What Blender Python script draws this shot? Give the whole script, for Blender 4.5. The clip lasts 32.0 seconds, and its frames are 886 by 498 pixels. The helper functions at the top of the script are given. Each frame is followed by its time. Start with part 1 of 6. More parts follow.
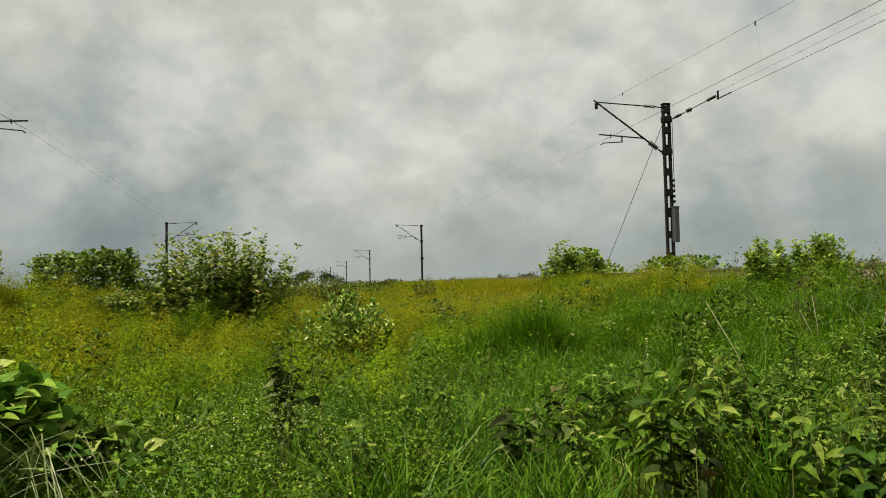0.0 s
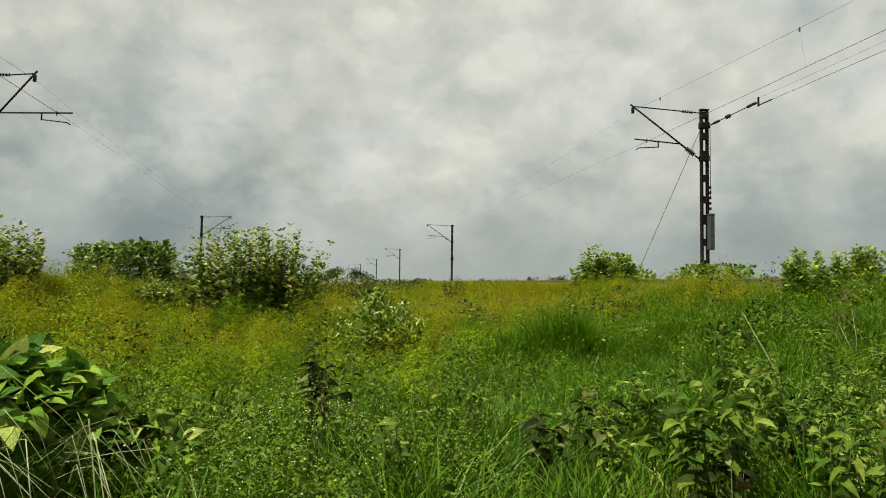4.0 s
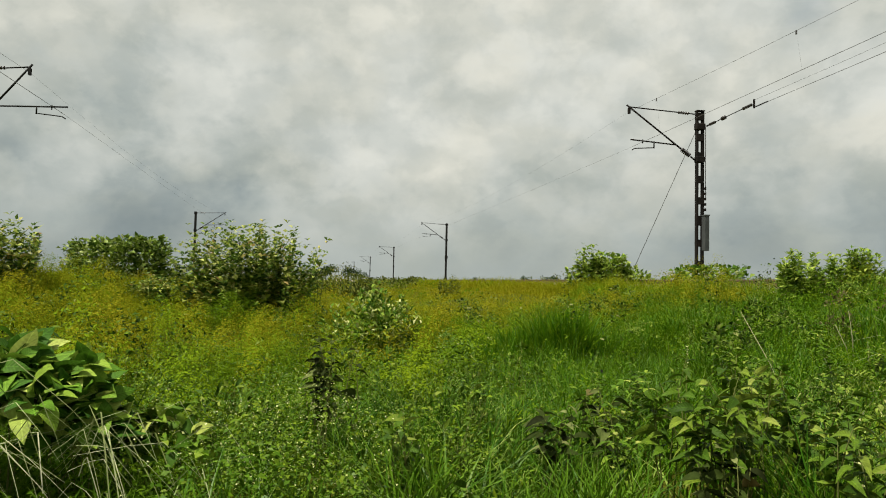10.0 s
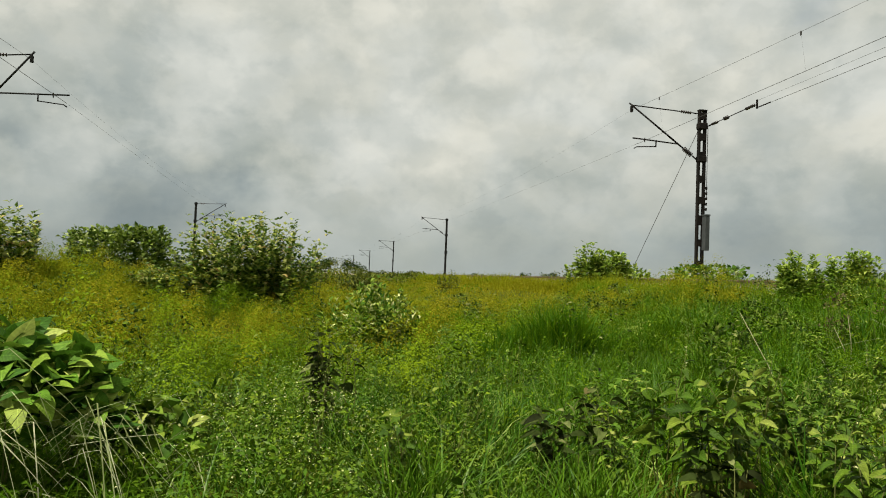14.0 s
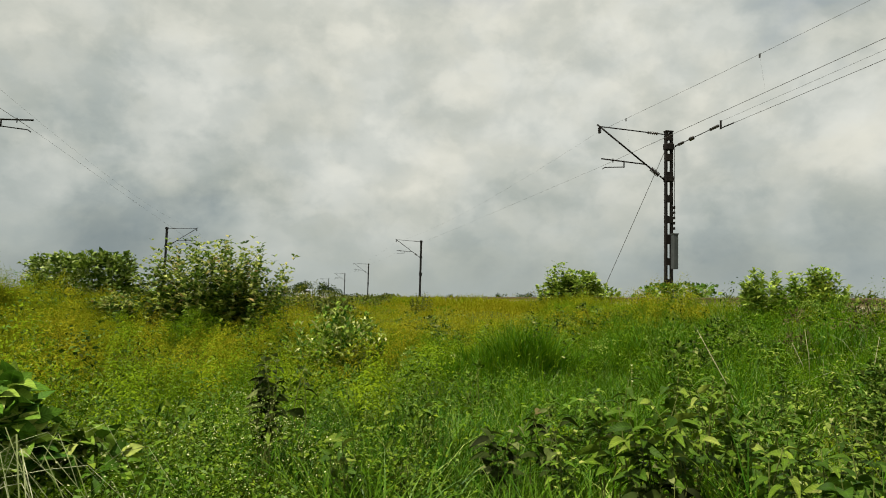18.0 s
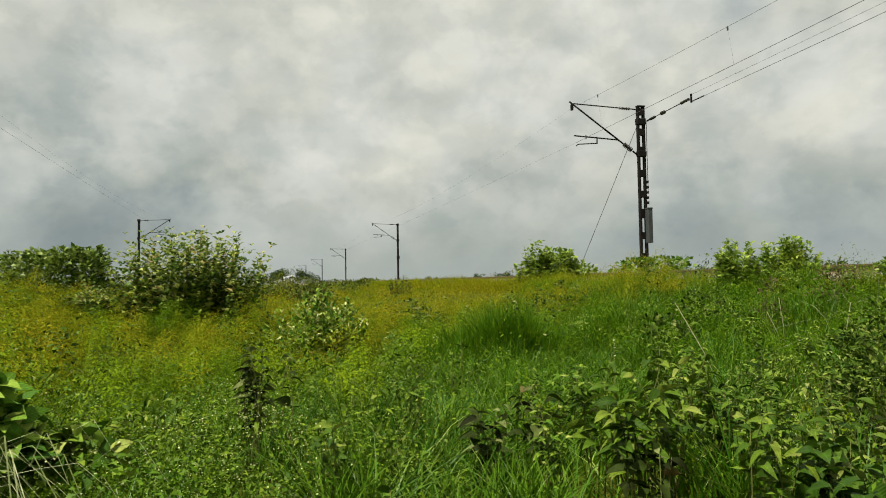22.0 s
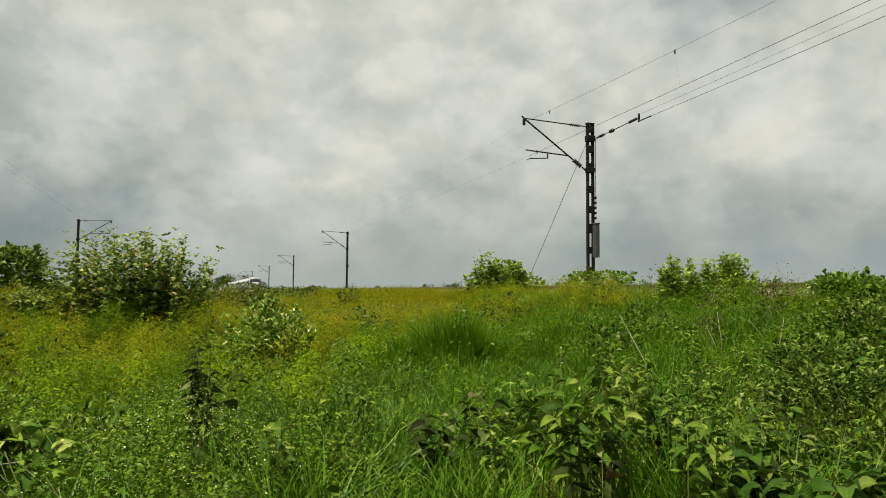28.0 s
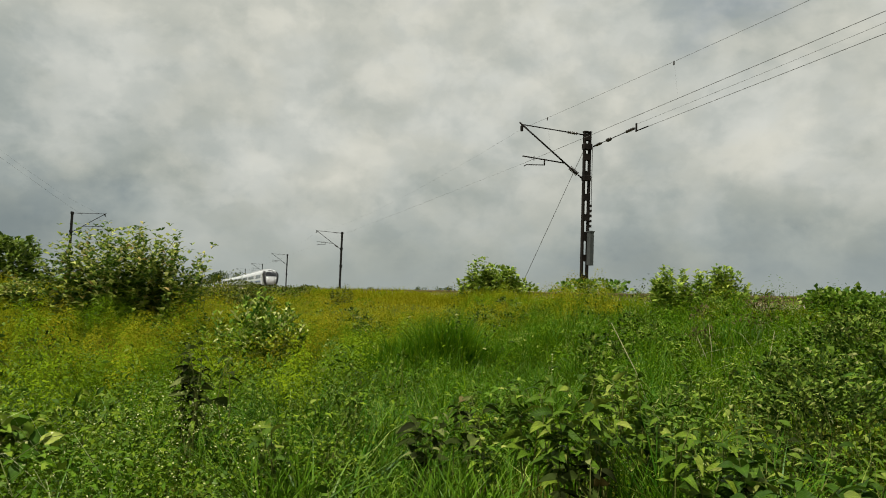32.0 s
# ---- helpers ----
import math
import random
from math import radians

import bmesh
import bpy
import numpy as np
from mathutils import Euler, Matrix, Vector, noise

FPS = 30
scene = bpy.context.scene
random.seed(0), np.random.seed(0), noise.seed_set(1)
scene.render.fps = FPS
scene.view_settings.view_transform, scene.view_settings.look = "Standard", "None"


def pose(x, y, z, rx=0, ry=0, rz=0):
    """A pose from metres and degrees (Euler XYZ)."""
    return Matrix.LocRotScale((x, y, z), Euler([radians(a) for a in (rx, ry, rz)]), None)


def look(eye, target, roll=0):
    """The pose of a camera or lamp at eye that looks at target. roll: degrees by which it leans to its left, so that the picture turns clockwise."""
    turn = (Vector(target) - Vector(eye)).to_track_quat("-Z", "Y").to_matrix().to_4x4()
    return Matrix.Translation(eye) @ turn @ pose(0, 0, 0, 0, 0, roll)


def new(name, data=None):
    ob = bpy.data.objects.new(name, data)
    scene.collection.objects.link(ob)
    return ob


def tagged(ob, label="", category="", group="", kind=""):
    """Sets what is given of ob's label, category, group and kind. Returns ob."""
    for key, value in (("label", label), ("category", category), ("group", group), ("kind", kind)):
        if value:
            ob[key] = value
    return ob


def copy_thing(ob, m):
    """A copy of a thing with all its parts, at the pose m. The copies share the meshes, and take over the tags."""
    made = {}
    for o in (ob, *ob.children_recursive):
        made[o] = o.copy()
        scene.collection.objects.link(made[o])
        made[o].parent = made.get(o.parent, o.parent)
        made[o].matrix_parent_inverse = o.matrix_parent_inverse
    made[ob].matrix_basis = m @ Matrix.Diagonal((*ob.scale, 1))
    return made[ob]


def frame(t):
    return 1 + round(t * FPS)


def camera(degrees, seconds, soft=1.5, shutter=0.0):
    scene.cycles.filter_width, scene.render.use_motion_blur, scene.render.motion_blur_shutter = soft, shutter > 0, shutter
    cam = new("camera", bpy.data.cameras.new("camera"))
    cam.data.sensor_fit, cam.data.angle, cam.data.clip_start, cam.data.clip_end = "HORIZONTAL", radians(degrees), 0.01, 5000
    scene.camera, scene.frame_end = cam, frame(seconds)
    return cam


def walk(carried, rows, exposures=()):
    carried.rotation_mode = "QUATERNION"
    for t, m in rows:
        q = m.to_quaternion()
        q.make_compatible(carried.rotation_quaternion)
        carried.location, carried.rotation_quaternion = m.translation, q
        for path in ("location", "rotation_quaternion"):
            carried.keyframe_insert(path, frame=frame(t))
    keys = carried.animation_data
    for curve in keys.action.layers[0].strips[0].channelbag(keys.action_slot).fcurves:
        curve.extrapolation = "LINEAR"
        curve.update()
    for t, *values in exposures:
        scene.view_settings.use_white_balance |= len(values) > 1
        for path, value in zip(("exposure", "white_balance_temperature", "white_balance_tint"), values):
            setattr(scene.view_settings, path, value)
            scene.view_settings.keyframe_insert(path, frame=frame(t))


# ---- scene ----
# ---- camera ----
cam = camera(64.69, 32.0, soft=1.0)
PATH = [
    (0, (0.029, 0.024, 1.596), (4.173, 19.566, 2.566), -1.14),
    (0.5, (-0.007, 0.040, 1.598), (4.683, 19.466, 2.396), -0.21),
    (0.6, (-0.012, 0.032, 1.599), (4.145, 19.569, 2.616), -0.07),
    (1, (-0.030, 0.003, 1.603), (3.791, 19.602, 2.742), 0.40),
    (1.5, (-0.020, -0.007, 1.610), (3.280, 19.683, 2.811), 1.10),
    (2, (-0.010, 0.001, 1.607), (3.294, 19.690, 2.797), 1.31),
    (2.5, (-0.011, 0.008, 1.599), (3.234, 19.724, 2.455), 1.93),
    (4.5, (-0.005, 0.012, 1.600), (3.298, 19.711, 2.634), 0.32),
    (5, (-0.014, 0.004, 1.609), (3.346, 19.691, 2.679), 0.06),
    (5.5, (-0.024, 0.002, 1.606), (4.068, 19.547, 2.719), -0.72),
    (5.9, (-0.038, 0.023, 1.597), (3.674, 19.660, 2.365), -0.25),
    (6, (-0.042, 0.028, 1.595), (3.927, 19.616, 2.352), 0.36),
    (6.5, (-0.050, 0.016, 1.602), (3.988, 19.590, 2.338), -0.61),
    (7, (-0.064, 0.018, 1.596), (3.573, 19.675, 2.192), 0.61),
    (7.5, (-0.070, 0.016, 1.590), (3.638, 19.660, 2.200), 0.98),
    (8, (-0.067, 0.009, 1.592), (3.774, 19.626, 2.235), 1.25),
    (8.5, (-0.066, -0.001, 1.591), (3.717, 19.629, 2.191), 1.49),
    (9, (-0.069, -0.001, 1.592), (3.688, 19.628, 2.345), 1.30),
    (9.5, (-0.070, 0.004, 1.593), (3.591, 19.638, 2.653), 1.44),
    (10, (-0.070, 0.012, 1.593), (3.411, 19.684, 2.538), 1.20),
    (10.5, (-0.070, 0.007, 1.592), (3.412, 19.683, 2.451), 0.92),
    (11, (-0.068, 0.015, 1.591), (3.374, 19.696, 2.494), 0.89),
    (11.5, (-0.073, 0.021, 1.595), (3.358, 19.693, 2.709), 1.22),
    (12, (-0.072, 0.020, 1.597), (3.378, 19.695, 2.608), 1.45),
    (12.5, (-0.074, 0.023, 1.595), (3.475, 19.682, 2.558), 1.80),
    (13, (-0.073, 0.018, 1.595), (3.519, 19.669, 2.572), 1.87),
    (13.5, (-0.071, 0.021, 1.598), (3.412, 19.696, 2.459), 2.22),
    (15.5, (-0.062, 0.039, 1.590), (3.560, 19.695, 2.311), 1.91),
    (16, (-0.037, 0.061, 1.580), (3.524, 19.733, 2.152), 1.45),
    (16.5, (-0.011, 0.039, 1.597), (3.830, 19.653, 2.329), 2.09),
    (17, (0.027, 0.017, 1.604), (4.172, 19.567, 2.398), 1.65),
    (17.2, (0.037, 0.011, 1.605), (4.127, 19.560, 2.652), 1.42),
    (17.5, (0.052, 0.002, 1.606), (4.083, 19.548, 2.912), 1.18),
    (18, (0.073, 0.008, 1.600), (4.220, 19.519, 3.048), 1.37),
    (18.5, (0.091, -0.024, 1.602), (4.204, 19.519, 2.674), 0.96),
    (19, (0.120, -0.039, 1.603), (3.810, 19.593, 2.584), -0.18),
    (19.5, (0.123, -0.034, 1.603), (4.503, 19.457, 2.554), -0.86),
    (19.7, (0.109, -0.023, 1.603), (4.727, 19.410, 2.620), -0.39),
    (20, (0.092, -0.006, 1.603), (5.043, 19.339, 2.719), -0.03),
    (20.5, (0.068, 0.001, 1.602), (4.830, 19.401, 2.584), -0.62),
    (21, (0.052, 0.009, 1.603), (5.012, 19.361, 2.555), -0.80),
    (21.5, (0.047, 0.002, 1.604), (4.881, 19.396, 2.326), -0.52),
    (22, (0.049, -0.003, 1.606), (4.849, 19.390, 2.538), -0.86),
    (22.5, (0.041, -0.008, 1.606), (4.888, 19.358, 2.815), -0.58),
    (23, (0.044, -0.013, 1.610), (5.120, 19.299, 2.739), -0.47),
    (23.5, (0.037, -0.018, 1.611), (5.074, 19.303, 2.759), -0.49),
    (24, (0.034, 0.005, 1.601), (4.818, 19.394, 2.689), -0.35),
    (24.5, (0.031, 0.012, 1.600), (4.773, 19.414, 2.641), -0.09),
    (25, (0.026, 0.013, 1.602), (4.941, 19.360, 2.836), -0.47),
    (25.5, (0.037, 0.003, 1.603), (4.969, 19.340, 2.923), -0.55),
    (26, (0.020, -0.031, 1.600), (5.602, 19.064, 3.661), 1.26),
    (26.5, (0.018, -0.053, 1.590), (5.881, 19.027, 2.848), 1.56),
    (28.5, (0.020, -0.036, 1.584), (6.185, 18.952, 2.794), 0.29),
    (29, (0.022, -0.028, 1.586), (5.777, 19.108, 2.413), 0.22),
    (29.5, (0.020, -0.037, 1.587), (5.373, 19.205, 2.632), 0.29),
    (30, (0.018, -0.041, 1.587), (5.575, 19.143, 2.638), 0.73),
    (30.5, (0.018, -0.037, 1.591), (5.598, 19.115, 3.017), 1.53),
    (31, (0.006, -0.053, 1.589), (5.715, 19.044, 3.245), 1.64),
    (31.5, (0.012, -0.047, 1.589), (5.984, 18.959, 3.354), 1.43),
    (32, (0.011, -0.053, 1.585), (6.344, 18.872, 2.906), 2.16),
]
walk(cam, [(t, look(eye, target, roll)) for t, eye, target, roll in PATH], exposures=[(0.0, 0.38), (2.0, 0.37), (5.0, 0.48), (18.0, 0.46), (24.0, 0.46), (26.0, 0.40), (29.0, 0.46), (31.0, 0.50), (32.0, 0.29)])

# ---- light ----
SUN_EL, SUN_AZ = 63.0, 246.0   # degrees; azimuth clockwise from +y


def build_world():
    w = bpy.data.worlds.new("world")
    scene.world = w
    w.use_nodes = True
    nt = w.node_tree
    nd, ln = nt.nodes, nt.links
    nd.clear()
    out = nd.new("ShaderNodeOutputWorld")
    sky = nd.new("ShaderNodeTexSky")
    sky.sky_type = 'NISHITA'
    sky.sun_disc = False
    sky.sun_elevation, sky.sun_rotation = radians(SUN_EL), radians(SUN_AZ)
    sky.dust_density = 3.0
    co = nd.new("ShaderNodeTexCoord")
    gen = co.outputs["Generated"]

    def math_node(op, a, b=None, c=None):
        n = nd.new("ShaderNodeMath")
        n.operation = op
        for i, v in enumerate((a, b, c)):
            if v is None:
                continue
            if isinstance(v, (int, float)):
                n.inputs[i].default_value = v
            else:
                ln.new(v, n.inputs[i])
        return n.outputs[0]

    def map_range(v, a, b, lo, hi, smooth=True):
        n = nd.new("ShaderNodeMapRange")
        n.interpolation_type = 'SMOOTHSTEP' if smooth else 'LINEAR'
        n.inputs[1].default_value, n.inputs[2].default_value = a, b
        n.inputs[3].default_value, n.inputs[4].default_value = lo, hi
        ln.new(v, n.inputs[0])
        return n.outputs[0]

    def noise_node(vec, scale, detail, rough, distort=0.0):
        n = nd.new("ShaderNodeTexNoise")
        n.inputs["Scale"].default_value, n.inputs["Detail"].default_value = scale, detail
        n.inputs["Roughness"].default_value, n.inputs["Distortion"].default_value = rough, distort
        ln.new(vec, n.inputs["Vector"])
        return n.outputs["Fac"]

    sep = nd.new("ShaderNodeSeparateXYZ")
    ln.new(gen, sep.inputs[0])
    x, y, z = sep.outputs
    up = math_node('MAXIMUM', z, 0.0)
    # the cloud deck, seen in perspective
    den = math_node('ADD', up, 0.22)
    com = nd.new("ShaderNodeCombineXYZ")
    ln.new(math_node('DIVIDE', x, den), com.inputs[0])
    ln.new(math_node('DIVIDE', y, den), com.inputs[1])
    ln.new(math_node('MULTIPLY', up, 1.5), com.inputs[2])
    deck = com.outputs[0]
    big = noise_node(deck, 1.1, 4.0, 0.5, 0.4)
    mid = noise_node(deck, 3.2, 7.0, 0.55, 0.3)
    # heaped edges, nearly round in view
    heap_co = nd.new("ShaderNodeVectorMath")
    heap_co.operation = 'MULTIPLY'
    heap_co.inputs[1].default_value = (1.0, 1.0, 1.6)
    ln.new(gen, heap_co.inputs[0])
    heap = noise_node(heap_co.outputs[0], 5.0, 8.0, 0.46, 0.1)
    # overcast sky: brighter overhead than near the horizon
    base = map_range(up, 0.0, 0.24, 0.455, 0.59)
    high = map_range(up, 0.3, 1.0, 0.0, 0.12)
    val = math_node('ADD', base, high)

    def blob(az, el, size, gain, value):
        a, e = radians(az), radians(el)
        c = (math.sin(a) * math.cos(e), math.cos(a) * math.cos(e), math.sin(e) * 1.6)
        n = nd.new("ShaderNodeVectorMath")
        n.operation = 'DISTANCE'
        ln.new(heap_co.outputs[0], n.inputs[0])
        n.inputs[1].default_value = c
        warp = math_node('ADD', n.outputs["Value"], math_node('MULTIPLY', math_node('SUBTRACT', heap, 0.5), 0.5))
        return math_node('ADD', value, map_range(warp, 0.0, size, gain, 0.0))

    for az, el, size, gain in CLOUDS:
        val = blob(az, el, size, gain, val)
    amp = map_range(up, 0.0, 0.15, 0.12, 0.74)
    detail = math_node('ADD', math_node('MULTIPLY', math_node('SUBTRACT', mid, 0.5), map_range(up, 0.05, 0.3, 0.0, 0.07)), math_node('MULTIPLY', math_node('SUBTRACT', heap, 0.5), 0.42))
    detail = math_node('ADD', detail, math_node('MULTIPLY', math_node('SUBTRACT', big, 0.5), 0.12))
    fine = noise_node(heap_co.outputs[0], 11.0, 7.0, 0.55, 0.1)
    detail = math_node('ADD', detail, math_node('MULTIPLY', math_node('SUBTRACT', fine, 0.5), 0.20))
    lump = math_node('ABSOLUTE', math_node('SUBTRACT', noise_node(heap_co.outputs[0], 6.5, 5.0, 0.5, 0.1), 0.5))
    detail = math_node('ADD', detail, math_node('MULTIPLY', math_node('SUBTRACT', lump, 0.07), 0.3))
    # heaped cells with firm sunlit rims and grey-blue gaps
    cell_co = nd.new("ShaderNodeVectorMath")
    cell_co.operation = 'MULTIPLY'
    cell_co.inputs[1].default_value = (1.0, 1.0, 1.25)
    ln.new(gen, cell_co.inputs[0])
    for scale, lo, hi, gain in ((5.2, 0.42, 0.58, 0.044), (10.0, 0.43, 0.57, 0.046), (21.0, 0.42, 0.58, 0.025)):
        cell = noise_node(cell_co.outputs[0], scale, 7.0, 0.54, 0.2)
        detail = math_node('ADD', detail, map_range(cell, lo, hi, -gain, gain))
    val = math_node('ADD', val, math_node('MULTIPLY', detail, amp))
    val = math_node('MAXIMUM', val, 0.05)
    ramp = nd.new("ShaderNodeValToRGB")
    cr = ramp.color_ramp
    cr.elements[0].position, cr.elements[0].color = 0.2, (0.160, 0.216, 0.244, 1)
    cr.elements[1].position, cr.elements[1].color = 0.75, (0.752, 0.755, 0.678, 1)
    e = cr.elements.new(0.45)
    e.color = (0.424, 0.464, 0.432, 1)
    ln.new(val, ramp.inputs[0])
    boost = map_range(val, 0.75, 1.5, 1.0, 2.0, False)
    glow = nd.new("ShaderNodeVectorMath")
    glow.operation = 'SCALE'
    # warmer and cooler parts of the deck
    tint = nd.new("ShaderNodeMix")
    tint.data_type = 'RGBA'
    tint.inputs[6].default_value, tint.inputs[7].default_value = (0.985, 0.998, 1.02, 1), (1.01, 1.0, 0.98, 1)
    ln.new(map_range(noise_node(heap_co.outputs[0], 7.0, 4.0, 0.5, 0.2), 0.35, 0.65, 0.0, 1.0), tint.inputs[0])
    tinted = nd.new("ShaderNodeVectorMath")
    tinted.operation = 'MULTIPLY'
    ln.new(ramp.outputs[0], tinted.inputs[0])
    ln.new(tint.outputs[2], tinted.inputs[1])
    ln.new(tinted.outputs[0], glow.inputs[0])
    ln.new(boost, glow.inputs["Scale"])
    bg_cloud = nd.new("ShaderNodeBackground")
    ln.new(glow.outputs[0], bg_cloud.inputs[0])
    bg_cloud.inputs[1].default_value = 0.707
    bg_sky = nd.new("ShaderNodeBackground")
    ln.new(sky.outputs[0], bg_sky.inputs[0])
    bg_sky.inputs[1].default_value = 0.08
    # thin places in the cloud let some blue through
    thin = 0.0
    for az, el, size, gain in THIN:
        thin = blob(az, el, size, gain, thin)
    thin = map_range(math_node('ADD', thin, math_node('MULTIPLY', math_node('SUBTRACT', mid, 0.5), 0.9)), 0.25, 0.75, 0.0, 0.45)
    mix = nd.new("ShaderNodeMixShader")
    ln.new(thin, mix.inputs[0])
    ln.new(bg_cloud.outputs[0], mix.inputs[1])
    ln.new(bg_sky.outputs[0], mix.inputs[2])
    ln.new(mix.outputs[0], out.inputs[0])


# soft bright and dark banks of the cloud deck: azimuth, elevation, size, gain
THIN = [(15, 27, 0.30, 0.55), (40, 27, 0.3, 0.5), (-2, 24, 0.2, 0.3), (-60, 40, 0.7, 0.5), (120, 50, 0.8, 0.5)]
CLOUDS = [
    (-10, 8, 0.30, -0.08), (-22, 5, 0.35, -0.06), (38, 4, 0.40, -0.045), (22, 3, 0.3, -0.03), (48, 4, 0.3, -0.03),
    (8, 11, 0.22, 0.08), (2, 10, 0.15, 0.05), (14, 16, 0.4, 0.05), (44, 13, 0.16, 0.10), (-12, 17, 0.30, 0.07), (31, 10, 0.12, 0.05), (28, 18, 0.2, 0.06),
]
build_world()

sun_data = bpy.data.lights.new("sun", 'SUN')
sun_data.energy, sun_data.angle, sun_data.color = 5.0, radians(2.5), (1.0, 0.95, 0.82)
sun = new("sun", sun_data)
a, e = radians(SUN_AZ), radians(SUN_EL)
sun.matrix_world = look((math.sin(a) * math.cos(e) * 50, math.cos(a) * math.cos(e) * 50, math.sin(e) * 50), (0, 0, 0))


# ---- materials ----
def material(name):
    m = bpy.data.materials.new(name)
    m.use_nodes = True
    nt = m.node_tree
    return m, nt.nodes, nt.links, nt.nodes["Principled BSDF"], nt.nodes["Material Output"]


def rand_value(nd, ln):
    """One number for each loose piece, joined or not."""
    info, geo = nd.new("ShaderNodeObjectInfo"), nd.new("ShaderNodeNewGeometry")
    s = nd.new("ShaderNodeMath")
    s.operation = 'ADD'
    ln.new(info.outputs["Random"], s.inputs[0])
    ln.new(geo.outputs["Random Per Island"], s.inputs[1])
    fr = nd.new("ShaderNodeMath")
    fr.operation = 'FRACT'
    ln.new(s.outputs[0], fr.inputs[0])
    return fr.outputs[0], geo


def ramp_node(nd, ln, fac, stops):
    r = nd.new("ShaderNodeValToRGB")
    cr = r.color_ramp
    while len(cr.elements) < len(stops):
        cr.elements.new(0.5)
    for el, (p, c) in zip(cr.elements, stops):
        el.position, el.color = p, (*c, 1)
    ln.new(fac, r.inputs[0])
    return r.outputs[0]


def tone(c):
    """Leaf colours are kept deep and little blue."""
    return c[0] * 0.74, c[1] * 0.86, c[2] * 0.30


def leaf_material(name, stops, patch=None, patch_scale=0.2, patch_lo=0.42, patch_hi=0.62, rough=0.55, trans=0.3, spec=0.2, deep=True, gain=1.0, grain=0.25, veins=False):
    """Leaves and blades: colour by piece, patches of other growth by place, light passing through."""
    m, nd, ln, bs, out = material(name)
    r, geo = rand_value(nd, ln)
    gain = 0.69 * gain
    stops = [(p, [v * gain for v in c]) for p, c in stops]
    patch = patch and [(p, [v * gain for v in c]) for p, c in patch]
    if deep:
        stops = [(p, tone(c)) for p, c in stops]
        patch = patch and [(p, tone(c)) for p, c in patch]
    col = ramp_node(nd, ln, r, stops)
    if patch:
        n = nd.new("ShaderNodeTexNoise")
        n.inputs["Scale"].default_value, n.inputs["Detail"].default_value = patch_scale, 3.0
        ln.new(geo.outputs["Position"], n.inputs["Vector"])
        mr = nd.new("ShaderNodeMapRange")
        mr.inputs[1].default_value, mr.inputs[2].default_value = patch_lo, patch_hi
        ln.new(n.outputs["Fac"], mr.inputs[0])
        col2 = ramp_node(nd, ln, r, patch)
        mx = nd.new("ShaderNodeMix")
        mx.data_type = 'RGBA'
        ln.new(mr.outputs[0], mx.inputs[0])
        ln.new(col, mx.inputs[6])
        ln.new(col2, mx.inputs[7])
        col = mx.outputs[2]
    n2 = nd.new("ShaderNodeTexNoise")
    n2.inputs["Scale"].default_value, n2.inputs["Detail"].default_value = 38.0, 3.0
    ln.new(geo.outputs["Position"], n2.inputs["Vector"])
    hsv = nd.new("ShaderNodeHueSaturation")
    mr2 = nd.new("ShaderNodeMapRange")
    mr2.inputs[1].default_value, mr2.inputs[2].default_value, mr2.inputs[3].default_value, mr2.inputs[4].default_value = 0.3, 0.7, 1 - grain, 1 + grain
    ln.new(n2.outputs["Fac"], mr2.inputs[0])
    ln.new(mr2.outputs[0], hsv.inputs["Value"])
    if veins:
        # a pale midrib, and side veins that slant towards the tip
        co, sp = nd.new("ShaderNodeTexCoord"), nd.new("ShaderNodeSeparateXYZ")
        ln.new(co.outputs["Object"], sp.inputs[0])

        def calc(op, a, b=0.0):
            k = nd.new("ShaderNodeMath")
            k.operation = op
            for i, v in enumerate((a, b)):
                if isinstance(v, (int, float)):
                    k.inputs[i].default_value = v
                else:
                    ln.new(v, k.inputs[i])
            return k.outputs[0]
        ax = calc('ABSOLUTE', sp.outputs[0])
        chevron = calc('SINE', calc('MULTIPLY', calc('SUBTRACT', sp.outputs[1], calc('MULTIPLY', ax, 0.8)), 56.0))
        rib = calc('LESS_THAN', ax, 0.014)
        shade = calc('ADD', calc('MULTIPLY', chevron, 0.06), calc('ADD', calc('MULTIPLY', rib, 0.4), 1.0))
        ln.new(calc('MULTIPLY', mr2.outputs[0], shade), hsv.inputs["Value"])
        bump = nd.new("ShaderNodeBump")
        bump.inputs["Strength"].default_value, bump.inputs["Distance"].default_value = 0.22, 0.002
        ln.new(chevron, bump.inputs["Height"])
        ln.new(bump.outputs[0], bs.inputs["Normal"])
    ln.new(col, hsv.inputs["Color"])
    col = hsv.outputs[0]
    ln.new(col, bs.inputs["Base Color"])
    bs.inputs["Roughness"].default_value = rough
    bs.inputs["Specular IOR Level"].default_value = spec
    tr = nd.new("ShaderNodeBsdfTranslucent")
    ln.new(col, tr.inputs[0])
    mix = nd.new("ShaderNodeMixShader")
    mix.inputs[0].default_value = trans
    ln.new(bs.outputs[0], mix.inputs[1])
    ln.new(tr.outputs[0], mix.inputs[2])
    ln.new(mix.outputs[0], out.inputs[0])
    return m


